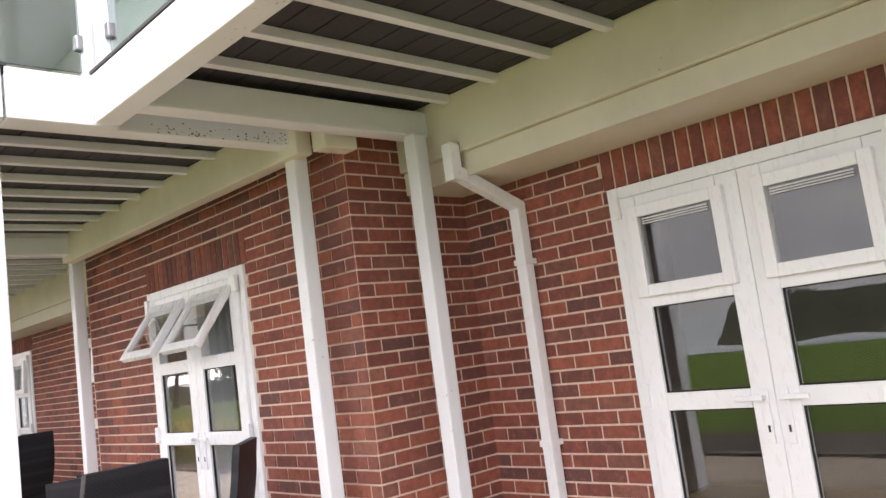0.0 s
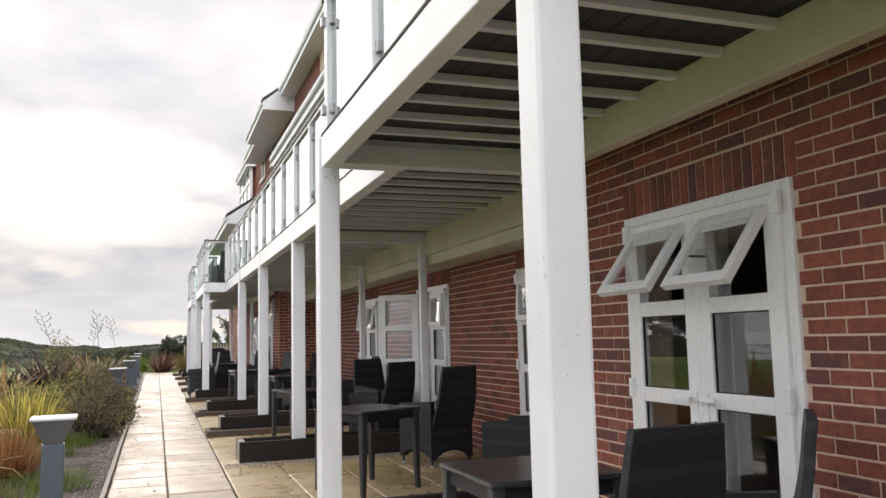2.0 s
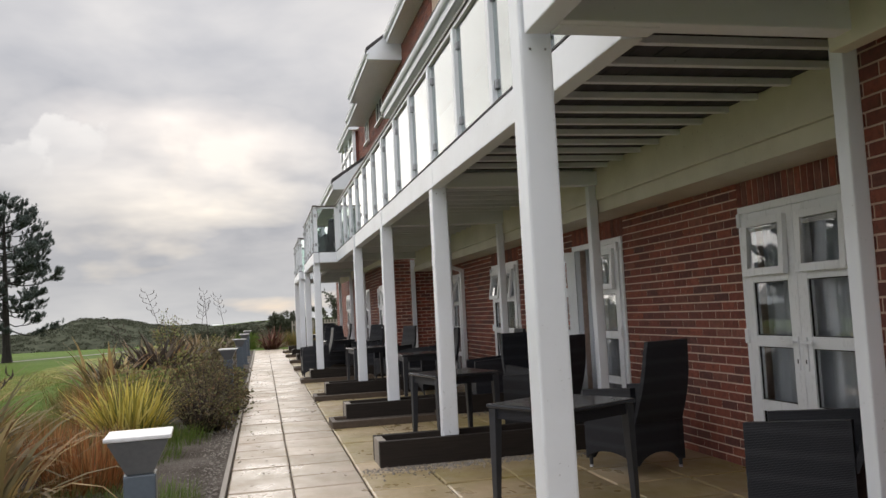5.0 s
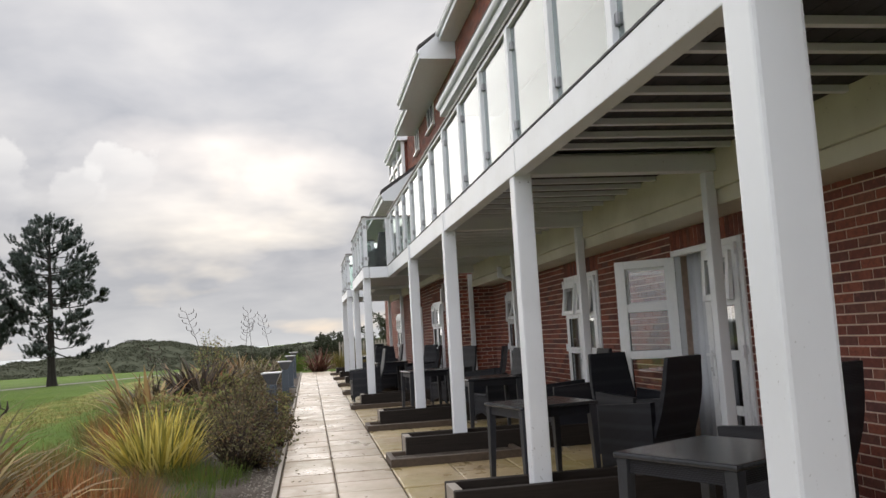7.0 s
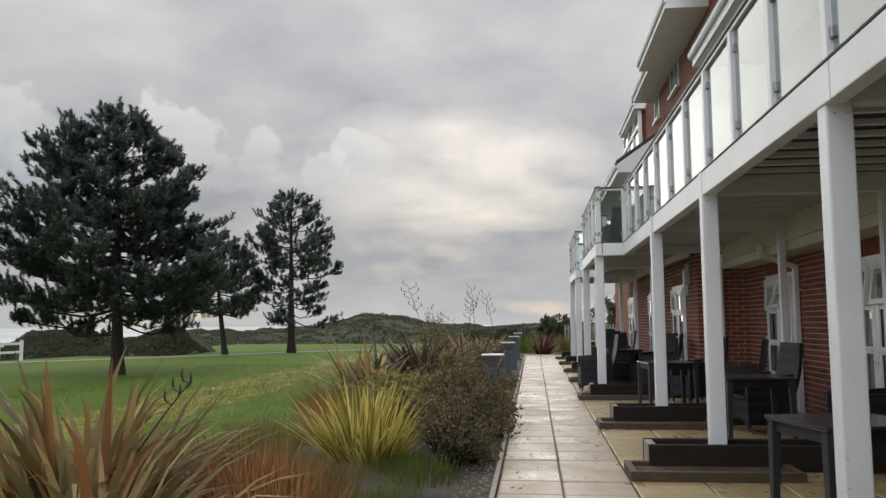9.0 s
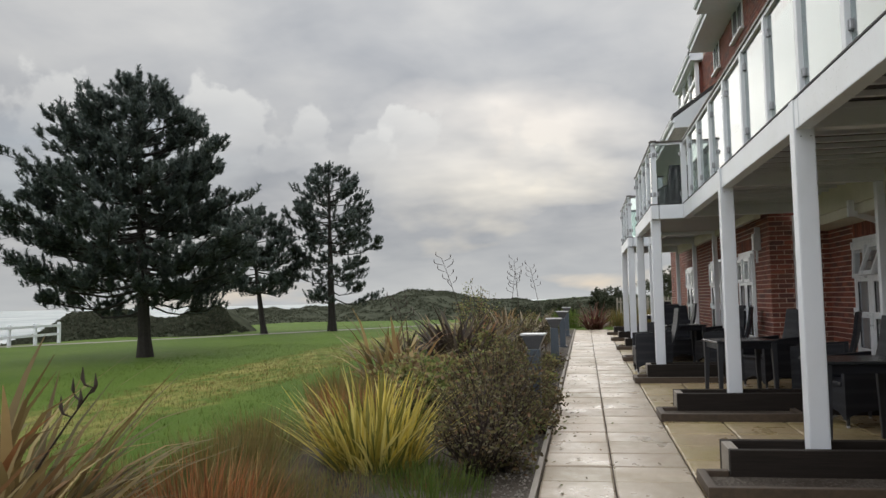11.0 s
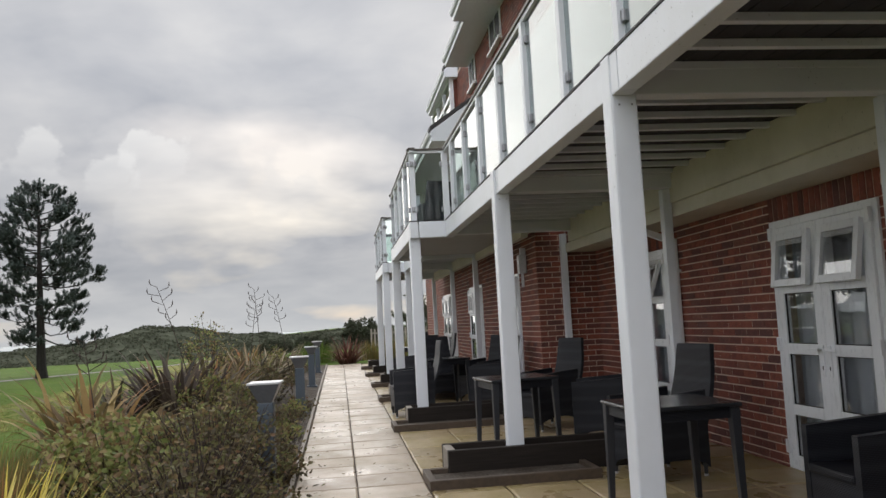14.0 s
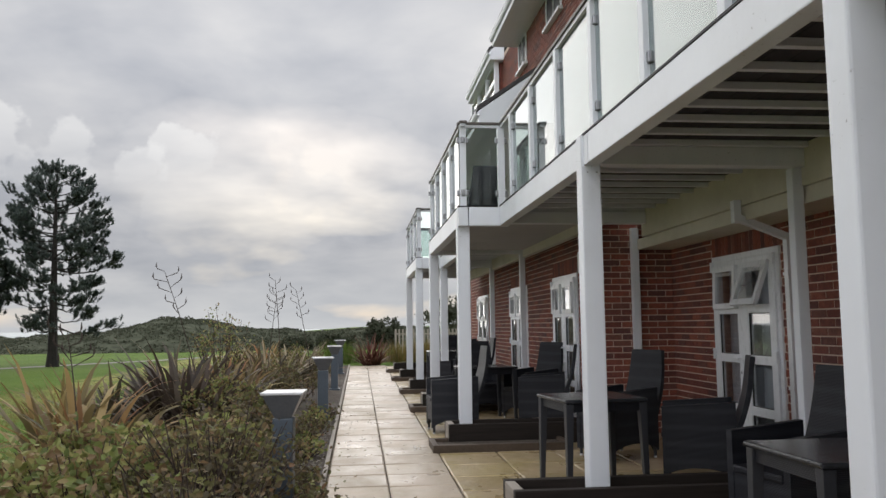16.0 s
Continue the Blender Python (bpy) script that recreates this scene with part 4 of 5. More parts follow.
# ---- upper storeys ----
def build_upper():
    w = thing("wall_8", "red brick upper storeys above the balcony", "brick wall", kind="structure")
    XU = 3.0
    bm = bmesh.new()
    bx(bm, XU, XU + 0.3, -6, 33.5, 2.88, 7.65)
    part("mortar", bm, M_MORTAR, w)
    bm = bmesh.new()
    bx(bm, XU - 0.009, XU - 0.002, -6, 24.6, 2.88, 5.85)
    bx(bm, XU - 0.009, XU - 0.002, 24.604, 33.5, 2.88, 4.88)
    part("render_band", bm, M_RENDER, w, "pale rendered band behind the balustrade")
    verts, faces = [], []
    rng = random.Random(9)
    wins = [(24.35, 25.4), (27.1, 27.86)]
    spans = brick_spans(0, 20, 2.9, 7.55, [], [])
    for u, v, l, h in spans:
        y = 38 - u
        if not 18 < y < 33.4 or v < (5.9 if y < 24.7 else 4.93):
            continue
        me = brick_mesh(l, h)
        k, dy = len(verts), rng.uniform(-0.001, 0.001)
        verts += [(XU + p.co.y + dy, y - p.co.x, p.co.z + v) for p in me.vertices]
        faces += [tuple(i + k for i in p.vertices) for p in me.polygons]
    tagged(from_lists("bricks", verts, faces, M_BRICK, w), kind="stuff")
    n = 1
    for y0, y1 in wins + [(30.6, 31.6), (32.2, 33.2)]:
        for z0, z1 in ((6.62, 7.55),):
            win = thing(f"window_{n}", "white framed casement window in red brick", "window", kind="structure")
            n += 1
            bm = bmesh.new()
            for a, b in ((y0, (y0 + y1) / 2 + 0.02), ((y0 + y1) / 2 - 0.02, y1)):
                bx(bm, XU - 0.035, XU - 0.01, a, a + 0.05, z0, z1)
                bx(bm, XU - 0.035, XU - 0.01, b - 0.05, b, z0, z1)
                for z in (z0, z0 + (z1 - z0) * 0.62, z1 - 0.05):
                    bx(bm, XU - 0.034, XU - 0.01, a + 0.05, b - 0.05, z, z + 0.05)
            part("window_frame", bm, M_UPVC, win)
            block("window_sill", (XU - 0.09, XU - 0.01, y0 - 0.05, y1 + 0.05, z0 - 0.05, z0), M_UPVC, win)
            # opaque black panes: the dark of the unlit rooms is put into the colour
            block("pane", (XU - 0.02, XU - 0.012, y0 + 0.05, y1 - 0.05, z0 + 0.05, z1 - 0.05), M_GASKET, win)

    def eave(label, x, y0, y1, z, wall_x, rise, run, verge=True):
        """A gutter, fascia, soffit and tiled slope above one stretch of wall."""
        r = thing("roof", label, "roof", kind="structure")
        bm = bmesh.new()
        bx(bm, x + 0.07, x + 0.095, y0, y1, z - 0.12, z + 0.08)
        part("fascia_board", bm, M_WHITE, r)
        bm = bmesh.new()
        bx(bm, x + 0.10, wall_x - 0.005, y0 + 0.005, y1 - 0.005, z - 0.12, z - 0.10)
        part("soffit_board", bm, M_UPVC, r)
        bm = bmesh.new()
        k = 6
        prof = [(x + 0.01 + 0.055 * (1 - math.cos(math.pi * i / k)) * 0.98, z + 0.055 - 0.075 * math.sin(math.pi * i / k)) for i in range(k + 1)]
        prof += [(px * 0 + px, pz + 0.006) for px, pz in prof[::-1]]
        ring = [[bm.verts.new((px, y, pz)) for px, pz in prof] for y in (y0 - 0.03, y1 + 0.03)]
        for i in range(len(prof)):
            j = (i + 1) % len(prof)
            bm.faces.new((ring[0][i], ring[0][j], ring[1][j], ring[1][i]))
        for rr in ring:
            bm.faces.new(rr)
        part("gutter", bm, M_WHITE, r, "white half-round gutter")
        bm = bmesh.new()
        v = [bm.verts.new(c) for c in ((x + 0.05, y0, z + 0.09), (x + 0.05, y1, z + 0.09), (x + run, y1, z + 0.09 + rise), (x + run, y0, z + 0.09 + rise))]
        u = [bm.verts.new(p.co + Vector((0, 0, 0.07))) for p in v]
        bm.faces.new(v)
        bm.faces.new(u)
        for i in range(4):
            j = (i + 1) % 4
            bm.faces.new((v[i], v[j], u[j], u[i]))
        part("tiled_slope", bm, M_ROOF, r, "dark tiled slope")
        if verge:
            for y in (y0, y1):
                bm = bmesh.new()
                v = [(x + 0.09, z - 0.12), (wall_x, z - 0.12), (wall_x, z + 0.08 + rise * min(1, (wall_x - x) / run)), (x + 0.09, z + 0.085)]
                f, g = [bm.verts.new((a, y - 0.012, c)) for a, c in v], [bm.verts.new((a, y + 0.012, c)) for a, c in v]
                bm.faces.new(f)
                bm.faces.new(g)
                for i in range(4):
                    bm.faces.new((f[i], f[(i + 1) % 4], g[(i + 1) % 4], g[i]))
                part("verge_board", bm, M_WHITE, r)

    eave("dark tiled lean-to roof with white gutter above the balcony", 1.92, -6, 17.9, 5.10, XU, 0.75, 1.15)
    eave("dark tiled lean-to roof with white gutter above the far balcony", 1.58, 24.7, 33.5, 4.90, XU, 0.95, 1.45)
    eave("dark tiled main roof with white gutter and soffit", 2.57, -6, 21.2, 7.62, XU, 3.0, 4.0)
    eave("dark tiled main roof with white boxed eaves", 2.15, 21.3, 25.05, 7.28, XU, 3.0, 4.0)
    eave("dark tiled main roof with white gutter and soffit", 2.38, 25.15, 27.95, 7.33, XU, 3.0, 4.0)
    # bay window under its own hipped roof
    bay = thing("bay_window", "white glazed bay window under a small hipped roof", "bay window", kind="structure")
    for y in (29.75, 31.0, 32.3, 33.5):
        block("bay_post", (2.80, 2.90, y, y + 0.09, 6.0, 7.55), M_UPVC, bay)
    for z in (6.0, 7.0, 7.46):
        block("bay_rail", (2.80, 2.90, 29.84, 33.5, z, z + 0.09), M_UPVC, bay)
    block("bay_glass", (2.84, 2.85, 29.84, 33.5, 6.09, 7.46), M_PANE, bay)
    block("bay_back", (2.93, 2.995, 29.8, 33.5, 5.9, 7.55), M_BRICK, bay)
    eave("dark tiled hipped roof over the bay window", 2.60, 29.6, 33.3, 7.62, XU, 2.2, 3.0)
    # rear, ends and top close the building
    shell = thing("building_shell", "plain brick rear and end walls of the building", "building", kind="structure")
    block("rear_wall", (11.0, 11.3, -6, 36, 0, 8), M_BRICK, shell)
    block("end_wall", (3.3, 11.0, -6.3, -6, 0, 8), M_BRICK, shell)
    block("end_wall", (2.97, 11.0, 36.0, 36.3, 0, 2.9), M_BRICK, shell)
    block("end_wall", (3.3, 11.0, 33.2, 33.5, 2.9, 8), M_BRICK, shell)
    block("flat_roof", (2.97, 11.0, 33.5, 36.3, 2.902, 3.0), M_ROOF, shell)
    v = [(6.5, -6.2, 10.6), (6.5, 36.2, 10.6), (11.6, 36.2, 7.5), (11.6, -6.2, 7.5)]
    from_lists("rear_slope", v + [(a, b, c + 0.08) for a, b, c in v], [(0, 1, 2, 3), (4, 5, 6, 7), (0, 1, 5, 4), (1, 2, 6, 5), (2, 3, 7, 6), (3, 0, 4, 7)], M_ROOF, shell)


build_upper()
# ---- sleeper planters ----
def planter(f0, x0, low=True):
    """A frame of dark sleepers round a bed of soil at the foot of a post; most have a shallow gravel tray boarded in before it."""
    p = thing("sleeper_planter", "low bed framed in dark stacked timber sleepers round a post", "planter", group="sleeper beds along the patio")
    g = gz(f0) + 0.004
    top = g + 0.225
    f1, x1 = f0 + 0.47, 2.93

    def sleeper(b, m=M_TIMBER, label=""):
        block("sleeper", b, m, p, label, 0.008)

    sleeper((x0, x1, f0, f0 + 0.075, g - 0.01, top))
    sleeper((x0, x1, f1 - 0.075, f1, g - 0.01, top))
    sleeper((x0, x0 + 0.075, f0 + 0.077, f1 - 0.077, g - 0.01, top - 0.003), M_GREYWOOD, "greyed sleeper end")
    block("soil", (x0 + 0.075, x1, f0 + 0.077, f1 - 0.077, g - 0.02, top - 0.07), M_SOIL, p, "damp gravelly soil")
    if low:
        lx, n0, mid = x0 - 0.22, f0 - 0.48, g + 0.075
        sleeper((lx, 1.95, n0, n0 + 0.06, g - 0.01, mid), M_BROWNWOOD, "wet brown low board")
        sleeper((lx, lx + 0.06, n0 + 0.062, f0 + 0.12, g - 0.01, mid - 0.003), M_BROWNWOOD, "wet brown low board")
        sleeper((lx + 0.062, x0 - 0.002, f0 + 0.05, f0 + 0.12, g - 0.01, mid - 0.002), M_BROWNWOOD, "wet brown low board")
        sleeper((1.89, 1.95, n0 + 0.062, f0 - 0.002, g - 0.01, mid - 0.003), M_BROWNWOOD, "wet brown low board")
        block("gravel_tray", (lx + 0.06, 1.89, n0 + 0.06, f0 - 0.002, g - 0.02, mid - 0.035), M_SOIL, p, "damp gravelly soil")


for f0, x0, low in ((6.95, 0.70, False), (11.06, 0.73, False), (14.2, 0.75, True), (17.4, 0.74, True), (20.95, 0.69, True), (24.8, 0.7, True), (27.95, 0.7, True), (31.35, 0.68, True), (34.4, 0.66, True)):
    planter(f0, x0, low)


def loose_gravel():
    """Small stones washed out in front of the beds and along the path."""
    rng = random.Random(21)
    verts, faces = [], []
    spots = []
    for yp, n in ((11.04, 900), (14.18, 260), (17.38, 260)):
        spots += [(rng.uniform(0.55, 2.6), yp - abs(rng.gauss(0, 0.16))) for _ in range(n)]
    spots += [(-0.66 - abs(rng.gauss(0, 0.28)), rng.uniform(5, 26)) for _ in range(2600)]
    for x, y in spots:
        r = rng.uniform(0.006, 0.017)
        k = len(verts)
        z = gz(y) + (0.0 if x > 0 else -0.012)
        a = rng.uniform(0, 6)
        for i in range(4):
            verts.append((x + r * math.cos(a + i * 1.571) * rng.uniform(0.7, 1.3), y + r * math.sin(a + i * 1.571), z - 0.002))
        verts.append((x + rng.uniform(-0.3, 0.3) * r, y, z + r * rng.uniform(0.6, 1.0)))
        faces += [(k + i, k + (i + 1) % 4, k + 4) for i in range(4)]
    tagged(from_lists("gravel", verts, faces, M_PEBBLE), "loose grey gravel beside the path", "gravel", kind="stuff")


loose_gravel()


# ---- furniture ----
def make_chair():
    """A high-backed woven armchair that faces its own +y; origin on the ground."""
    c = thing("rattan_chair", "dark woven rattan armchair with a tall back", "chair", group="rattan chairs on the patio")
    hw, hd = 0.28, 0.29

    def skirt(name, along, depth, at, flip, top):
        """A woven panel whose lower edge arches between the legs."""
        bm = bmesh.new()
        n = 12
        cols = []
        for i in range(n + 1):
            u = -1 + 2 * i / n
            lo = 0.07 + 0.085 * (1 - u * u) ** 0.7
            row = []
            for w in (0, 1):
                for z in (lo, top(u) if callable(top) else top):
                    p = (at + w * depth, u * along, z) if flip else (u * along, at + w * depth, z)
                    row.append(bm.verts.new(p))
            cols.append(row)
        for a, b in zip(cols, cols[1:]):
            bm.faces.new((a[0], b[0], b[1], a[1]))
            bm.faces.new((a[2], a[3], b[3], b[2]))
            bm.faces.new((a[1], b[1], b[3], a[3]))
            bm.faces.new((a[0], a[2], b[2], b[0]))
        bm.faces.new((cols[0][0], cols[0][1], cols[0][3], cols[0][2]))
        bm.faces.new((cols[-1][0], cols[-1][2], cols[-1][3], cols[-1][1]))
        part(name, bm, M_WEAVE, c)

    arm = lambda u: 0.665 - 0.02 * u
    skirt("side_panel", hd, 0.055, -hw, True, arm)
    skirt("side_panel", hd, 0.055, hw - 0.055, True, arm)
    skirt("front_panel", hw - 0.056, 0.04, hd - 0.045, False, 0.40)
    skirt("rear_panel", hw - 0.056, 0.03, -hd + 0.002, False, 0.42)
    block("seat", (-hw + 0.057, hw - 0.057, -hd + 0.05, hd + 0.01, 0.385, 0.435), M_WEAVE, c, bevel=0.015)
    # tall back that leans and curls over slightly at its top
    bm = bmesh.new()
    prev = None
    for i in range(15):
        t = i / 14
        z = 0.40 + 0.65 * t
        y = -hd + 0.03 - 0.15 * t - 0.035 * math.sin(3.1 * t) - 0.05 * max(0, t - 0.85)
        w = hw - 0.015 - 0.045 * t + 0.008 * math.sin(3.1 * t)
        row = [bm.verts.new(v) for v in ((-w, y, z), (w, y, z), (w, y - 0.042, z - 0.004), (-w, y - 0.042, z - 0.004))]
        if prev:
            for k in range(4):
                bm.faces.new((prev[k], prev[(k + 1) % 4], row[(k + 1) % 4], row[k]))
        else:
            bm.faces.new(row[::-1])
        prev = row
    bm.faces.new(prev)
    part("backrest", bm, M_WEAVE, c, bevel=0.006)
    for x in (-hw + 0.027, hw - 0.027):
        for y in (-hd + 0.03, hd - 0.03):
            bm = bmesh.new()
            tube(bm, [(x, y, 0.0), (x, y, 0.16)], [0.014, 0.022], 8)
            leg = part("leg", bm, M_METAL, c)
            bm = bmesh.new()
            tube(bm, [(x, y, 0.0), (x, y, 0.018)], [0.017, 0.016], 8)
            part("foot_cap", bm, M_LAMPTOP, leg, "pale plastic foot cap")
    return c


def make_table():
    t = thing("patio_table", "square dark patio table with tapered legs", "table", group="tables on the patio")
    s = 0.355
    block("tabletop", (-s, s, -s, s, 0.705, 0.735), M_TABLETOP, t, "dark wet tabletop", 0.012)
    for a, b in (((-s + 0.03, s - 0.03), (-s + 0.03, -s + 0.055)), ((-s + 0.03, s - 0.03), (s - 0.055, s - 0.03)), ((-s + 0.03, -s + 0.055), (-s + 0.056, s - 0.056)), ((s - 0.055, s - 0.03), (-s + 0.056, s - 0.056))):
        block("apron", (*a, *b, 0.635, 0.704), M_WEAVE, t)
    for x in (-1, 1):
        for y in (-1, 1):
            bm = bmesh.new()
            vs = bx(bm, x * (s - 0.045) - 0.032, x * (s - 0.045) + 0.032, y * (s - 0.045) - 0.032, y * (s - 0.045) + 0.032, 0.0, 0.703)
            for v in vs:
                if v.co.z < 0.1:
                    cx, cy = x * (s - 0.03), y * (s - 0.03)
                    v.co.x, v.co.y = cx + (v.co.x - x * (s - 0.045)) * 0.6, cy + (v.co.y - y * (s - 0.045)) * 0.6
            part("leg", bm, M_METAL, t, bevel=0.004)
    return t


def set_furniture():
    chair, table = make_chair(), make_table()
    chairs = [(1.57, 4.54, 8), (2.02, 4.50, 48), (2.85, 8.0, 40), (2.74, 10.12, 18), (2.60, 11.98, 27), (2.88, 12.82, 196),
              (2.42, 16.86, 103), (2.80, 14.59, 88), (2.28, 19.97, 112), (2.55, 18.62, 68), (0.86, 22.15, 92),
              (1.55, 24.15, 185), (2.1, 23.3, 120), (2.05, 22.3, 75), (1.75, 26.9, 90), (1.8, 29.9, 180), (1.3, 26.3, 40)]
    tables = [(1.59, 5.30, 0), (1.68, 8.97, 26), (1.64, 11.92, 12), (2.04, 15.68, 1), (1.62, 18.60, 6), (1.45, 23.2, 10), (1.5, 29.2, 0)]
    for k, (x, y, a) in enumerate(chairs):
        m = pose(x, y, gz(y) + 0.004, 0, 0, a)
        if k:
            copy_thing(chair, m)
        else:
            chair.matrix_basis = m
    for k, (x, y, a) in enumerate(tables):
        m = pose(x, y, gz(y) + 0.004, 0, 0, a)
        if k:
            copy_thing(table, m)
        else:
            table.matrix_basis = m
    up = copy_thing(chair, pose(1.57, 24.45, DECK_Z + 0.004, 0, 0, 12))
    tagged(up, "dark woven rattan armchair on the upper balcony")


set_furniture()


# ---- bollard lamps, wall light ----
def make_bollard():
    b = thing("bollard_lamp", "dark grey square bollard lamp with a flared pale head", "bollard lamp", group="bollard lamps along the path")
    block("post", (-0.072, 0.072, -0.072, 0.072, 0.0, 0.70), M_LAMP, b, bevel=0.008)
    bm = bmesh.new()
    rings = []
    for z, r in ((0.702, 0.060), (0.712, 0.064), (0.852, 0.130), (0.864, 0.133)):
        rings.append([bm.verts.new((sx * r, sy * r, z)) for sx, sy in ((-1, -1), (1, -1), (1, 1), (-1, 1))])
    for a, c in zip(rings, rings[1:]):
        for k in range(4):
            bm.faces.new((a[k], a[(k + 1) % 4], c[(k + 1) % 4], c[k]))
    bm.faces.new(rings[0][::-1])
    bm.faces.new(rings[-1])
    head = part("head", bm, M_LAMPHEAD, b, "flared grey metal reflector", 0.004)
    block("cap", (-0.148, 0.148, -0.148, 0.148, 0.867, 0.886), M_LAMPTOP, head, "pale wet cap", 0.006)
    block("base_plate", (-0.11, 0.11, -0.11, 0.11, -0.03, 0.008), M_LAMP, b, bevel=0.003)
    for x in (-0.07, 0.07):
        block("bolt", (x - 0.012, x + 0.012, -0.105, -0.085, 0.008, 0.02), M_STEEL, b)
    return b


def set_lamps():
    b = make_bollard()
    for k, (x, y, a) in enumerate(((-0.84, 7.87, 4), (-0.83, 17.87, -3), (-0.80, 23.5, 5), (-0.80, 29.0, 0), (-0.80, 34.2, 0))):
        m = pose(x, y, gz(y) + 0.0, 0, 0, a)
        if k:
            copy_thing(b, m)
        else:
            b.matrix_basis = m
    w = thing("wall_light", "pale grey wall lantern with two short tubes on brick", "wall light")
    block("housing", (WA - 0.13, WA - 0.012, 22.02, 22.17, 2.15, 2.43), M_LAMPTOP, w, bevel=0.02)
    block("bracket", (WA - 0.09, WA - 0.012, 22.06, 22.13, 2.432, 2.53), M_LAMPTOP, w, bevel=0.004)
    for y in (22.055, 22.135):
        bm = bmesh.new()
        tube(bm, [(WA - 0.07, y, 1.95), (WA - 0.07, y, 2.15)], [0.013, 0.013], 8)
        part("tube", bm, M_LAMPTOP, w)


set_lamps()


# ---- planting ----
def blade(verts, faces, base, way, lean, length, width, rng, seg=5, droop=0.35, fold=0.25):
    """One strap leaf: it rises, bends over under its weight and tapers to a point."""
    x, y, z = base
    dx, dy = math.cos(way), math.sin(way)
    k = len(verts)
    px, pz = 0.0, 0.0
    a = lean
    for i in range(seg + 1):
        t = i / seg
        w = width * (0.55 + 0.9 * t - 1.45 * t * t) if t < 1 else 0.0
        w = max(w, width * 0.04)
        qx, qy = -dy * w, dx * w
        cx, cy = x + dx * px, y + dy * px
        verts.append((cx + qx, cy + qy, z + pz))
        verts.append((cx - dx * fold * w, cy - dy * fold * w, z + pz - fold * w))
        verts.append((cx - qx, cy - qy, z + pz))
        s = length / seg
        px += s * math.sin(a)
        pz += s * math.cos(a)
        a += droop * (0.4 + t) * rng.uniform(0.7, 1.3)
    for i in range(seg):
        b = k + 3 * i
        faces.append((b, b + 1, b + 4, b + 3))
        faces.append((b + 1, b + 2, b + 5, b + 4))


def clump(name, label, category, x, y, material, n, length, width, spread=0.25, lean=(0.05, 0.7), droop=0.16, seed=0, group="", seg=5, leaves=False):
    rng = random.Random(seed)
    verts, faces = [], []
    for _ in range(n):
        r, a = spread * math.sqrt(rng.random()), rng.uniform(0, 6.283)
        way = a + rng.uniform(-0.7, 0.7)
        blade(verts, faces, (r * math.cos(a), r * math.sin(a), 0.0), way, rng.uniform(*lean), length * rng.uniform(0.5, 1.12), width * rng.uniform(0.7, 1.25), rng, seg, droop * rng.uniform(0.5, 1.7))
    if leaves:
        ob = thing(name, label, category, (x, y, gz(y) - 0.03), 0, group)
        nv, nf = 3 * (seg + 1), 2 * seg
        for i in range(n):
            fs = [tuple(v - i * nv for v in f) for f in faces[i * nf:(i + 1) * nf]]
            from_lists("leaf", verts[i * nv:(i + 1) * nv], fs, material, ob, smooth=True)
        return ob
    ob = from_lists(name, verts, faces, material, smooth=True)
    ob.matrix_basis = pose(x, y, gz(y) - 0.03)
    return tagged(ob, label, category, group, "stuff" if seg == 3 else "")


def shrub(name, label, x, y, material, rx, ry, h, n, leaf, seed, twigs=30, z=None, category="shrub"):
    """A bush of forked twigs that carry many small leaves, thinner and ragged at its outline."""
    rng = random.Random(seed)
    e = thing(name, label, category, (x, y, (gz(y) - 0.03) if z is None else z))
    bm = bmesh.new()
    tips = []
    for _ in range(twigs):
        a, s = rng.uniform(0, 6.283), math.sqrt(rng.random())
        tip = Vector((rx * s * math.cos(a), ry * s * math.sin(a), h * rng.uniform(0.55, 1.0) * (1 - 0.35 * s * s)))
        foot = Vector((tip.x * 0.25, tip.y * 0.25, 0.0))
        mid = foot.lerp(tip, 0.5) + Vector((rng.uniform(-0.06, 0.06), rng.uniform(-0.06, 0.06), 0.04))
        tube(bm, [foot, mid, tip], [0.010, 0.007, 0.003], 4)
        tips += [(foot, mid)] + [(mid, tip)] * 4
    tagged(part("branchwork", bm, M_TWIG, e), kind="stuff")
    verts, faces = [], []
    for _ in range(n):
        a, b = rng.choice(tips)
        p = a.lerp(b, rng.random() if rng.random() < 0.35 else rng.uniform(0.5, 1.0)) + Vector((rng.gauss(0, 0.05), rng.gauss(0, 0.05), rng.gauss(0, 0.04)))
        if p.z < 0.03:
            p.z = 0.03 + 0.05 * rng.random()
        u = Vector((rng.gauss(0, 1), rng.gauss(0, 1), rng.gauss(0, 0.7))).normalized()
        v = u.orthogonal().normalized()
        v.rotate(Matrix.Rotation(rng.uniform(0, 6.28), 3, u))
        l, w = leaf * rng.uniform(0.6, 1.3), leaf * rng.uniform(0.25, 0.42)
        k = len(verts)
        nrm = u.cross(v) * (0.12 * l)
        verts += [tuple(p), tuple(p + u * l * 0.28 + v * w * 0.85 + nrm), tuple(p + u * l * 0.66 + v * w * 0.75 + nrm * 0.6), tuple(p + u * l), tuple(p + u * l * 0.66 - v * w * 0.75 + nrm * 0.6), tuple(p + u * l * 0.28 - v * w * 0.85 + nrm)]
        faces += [(k, k + 1, k + 2, k + 3), (k, k + 3, k + 4, k + 5)]
    tagged(from_lists("leaves", verts, faces, material, e), kind="stuff")
    return e


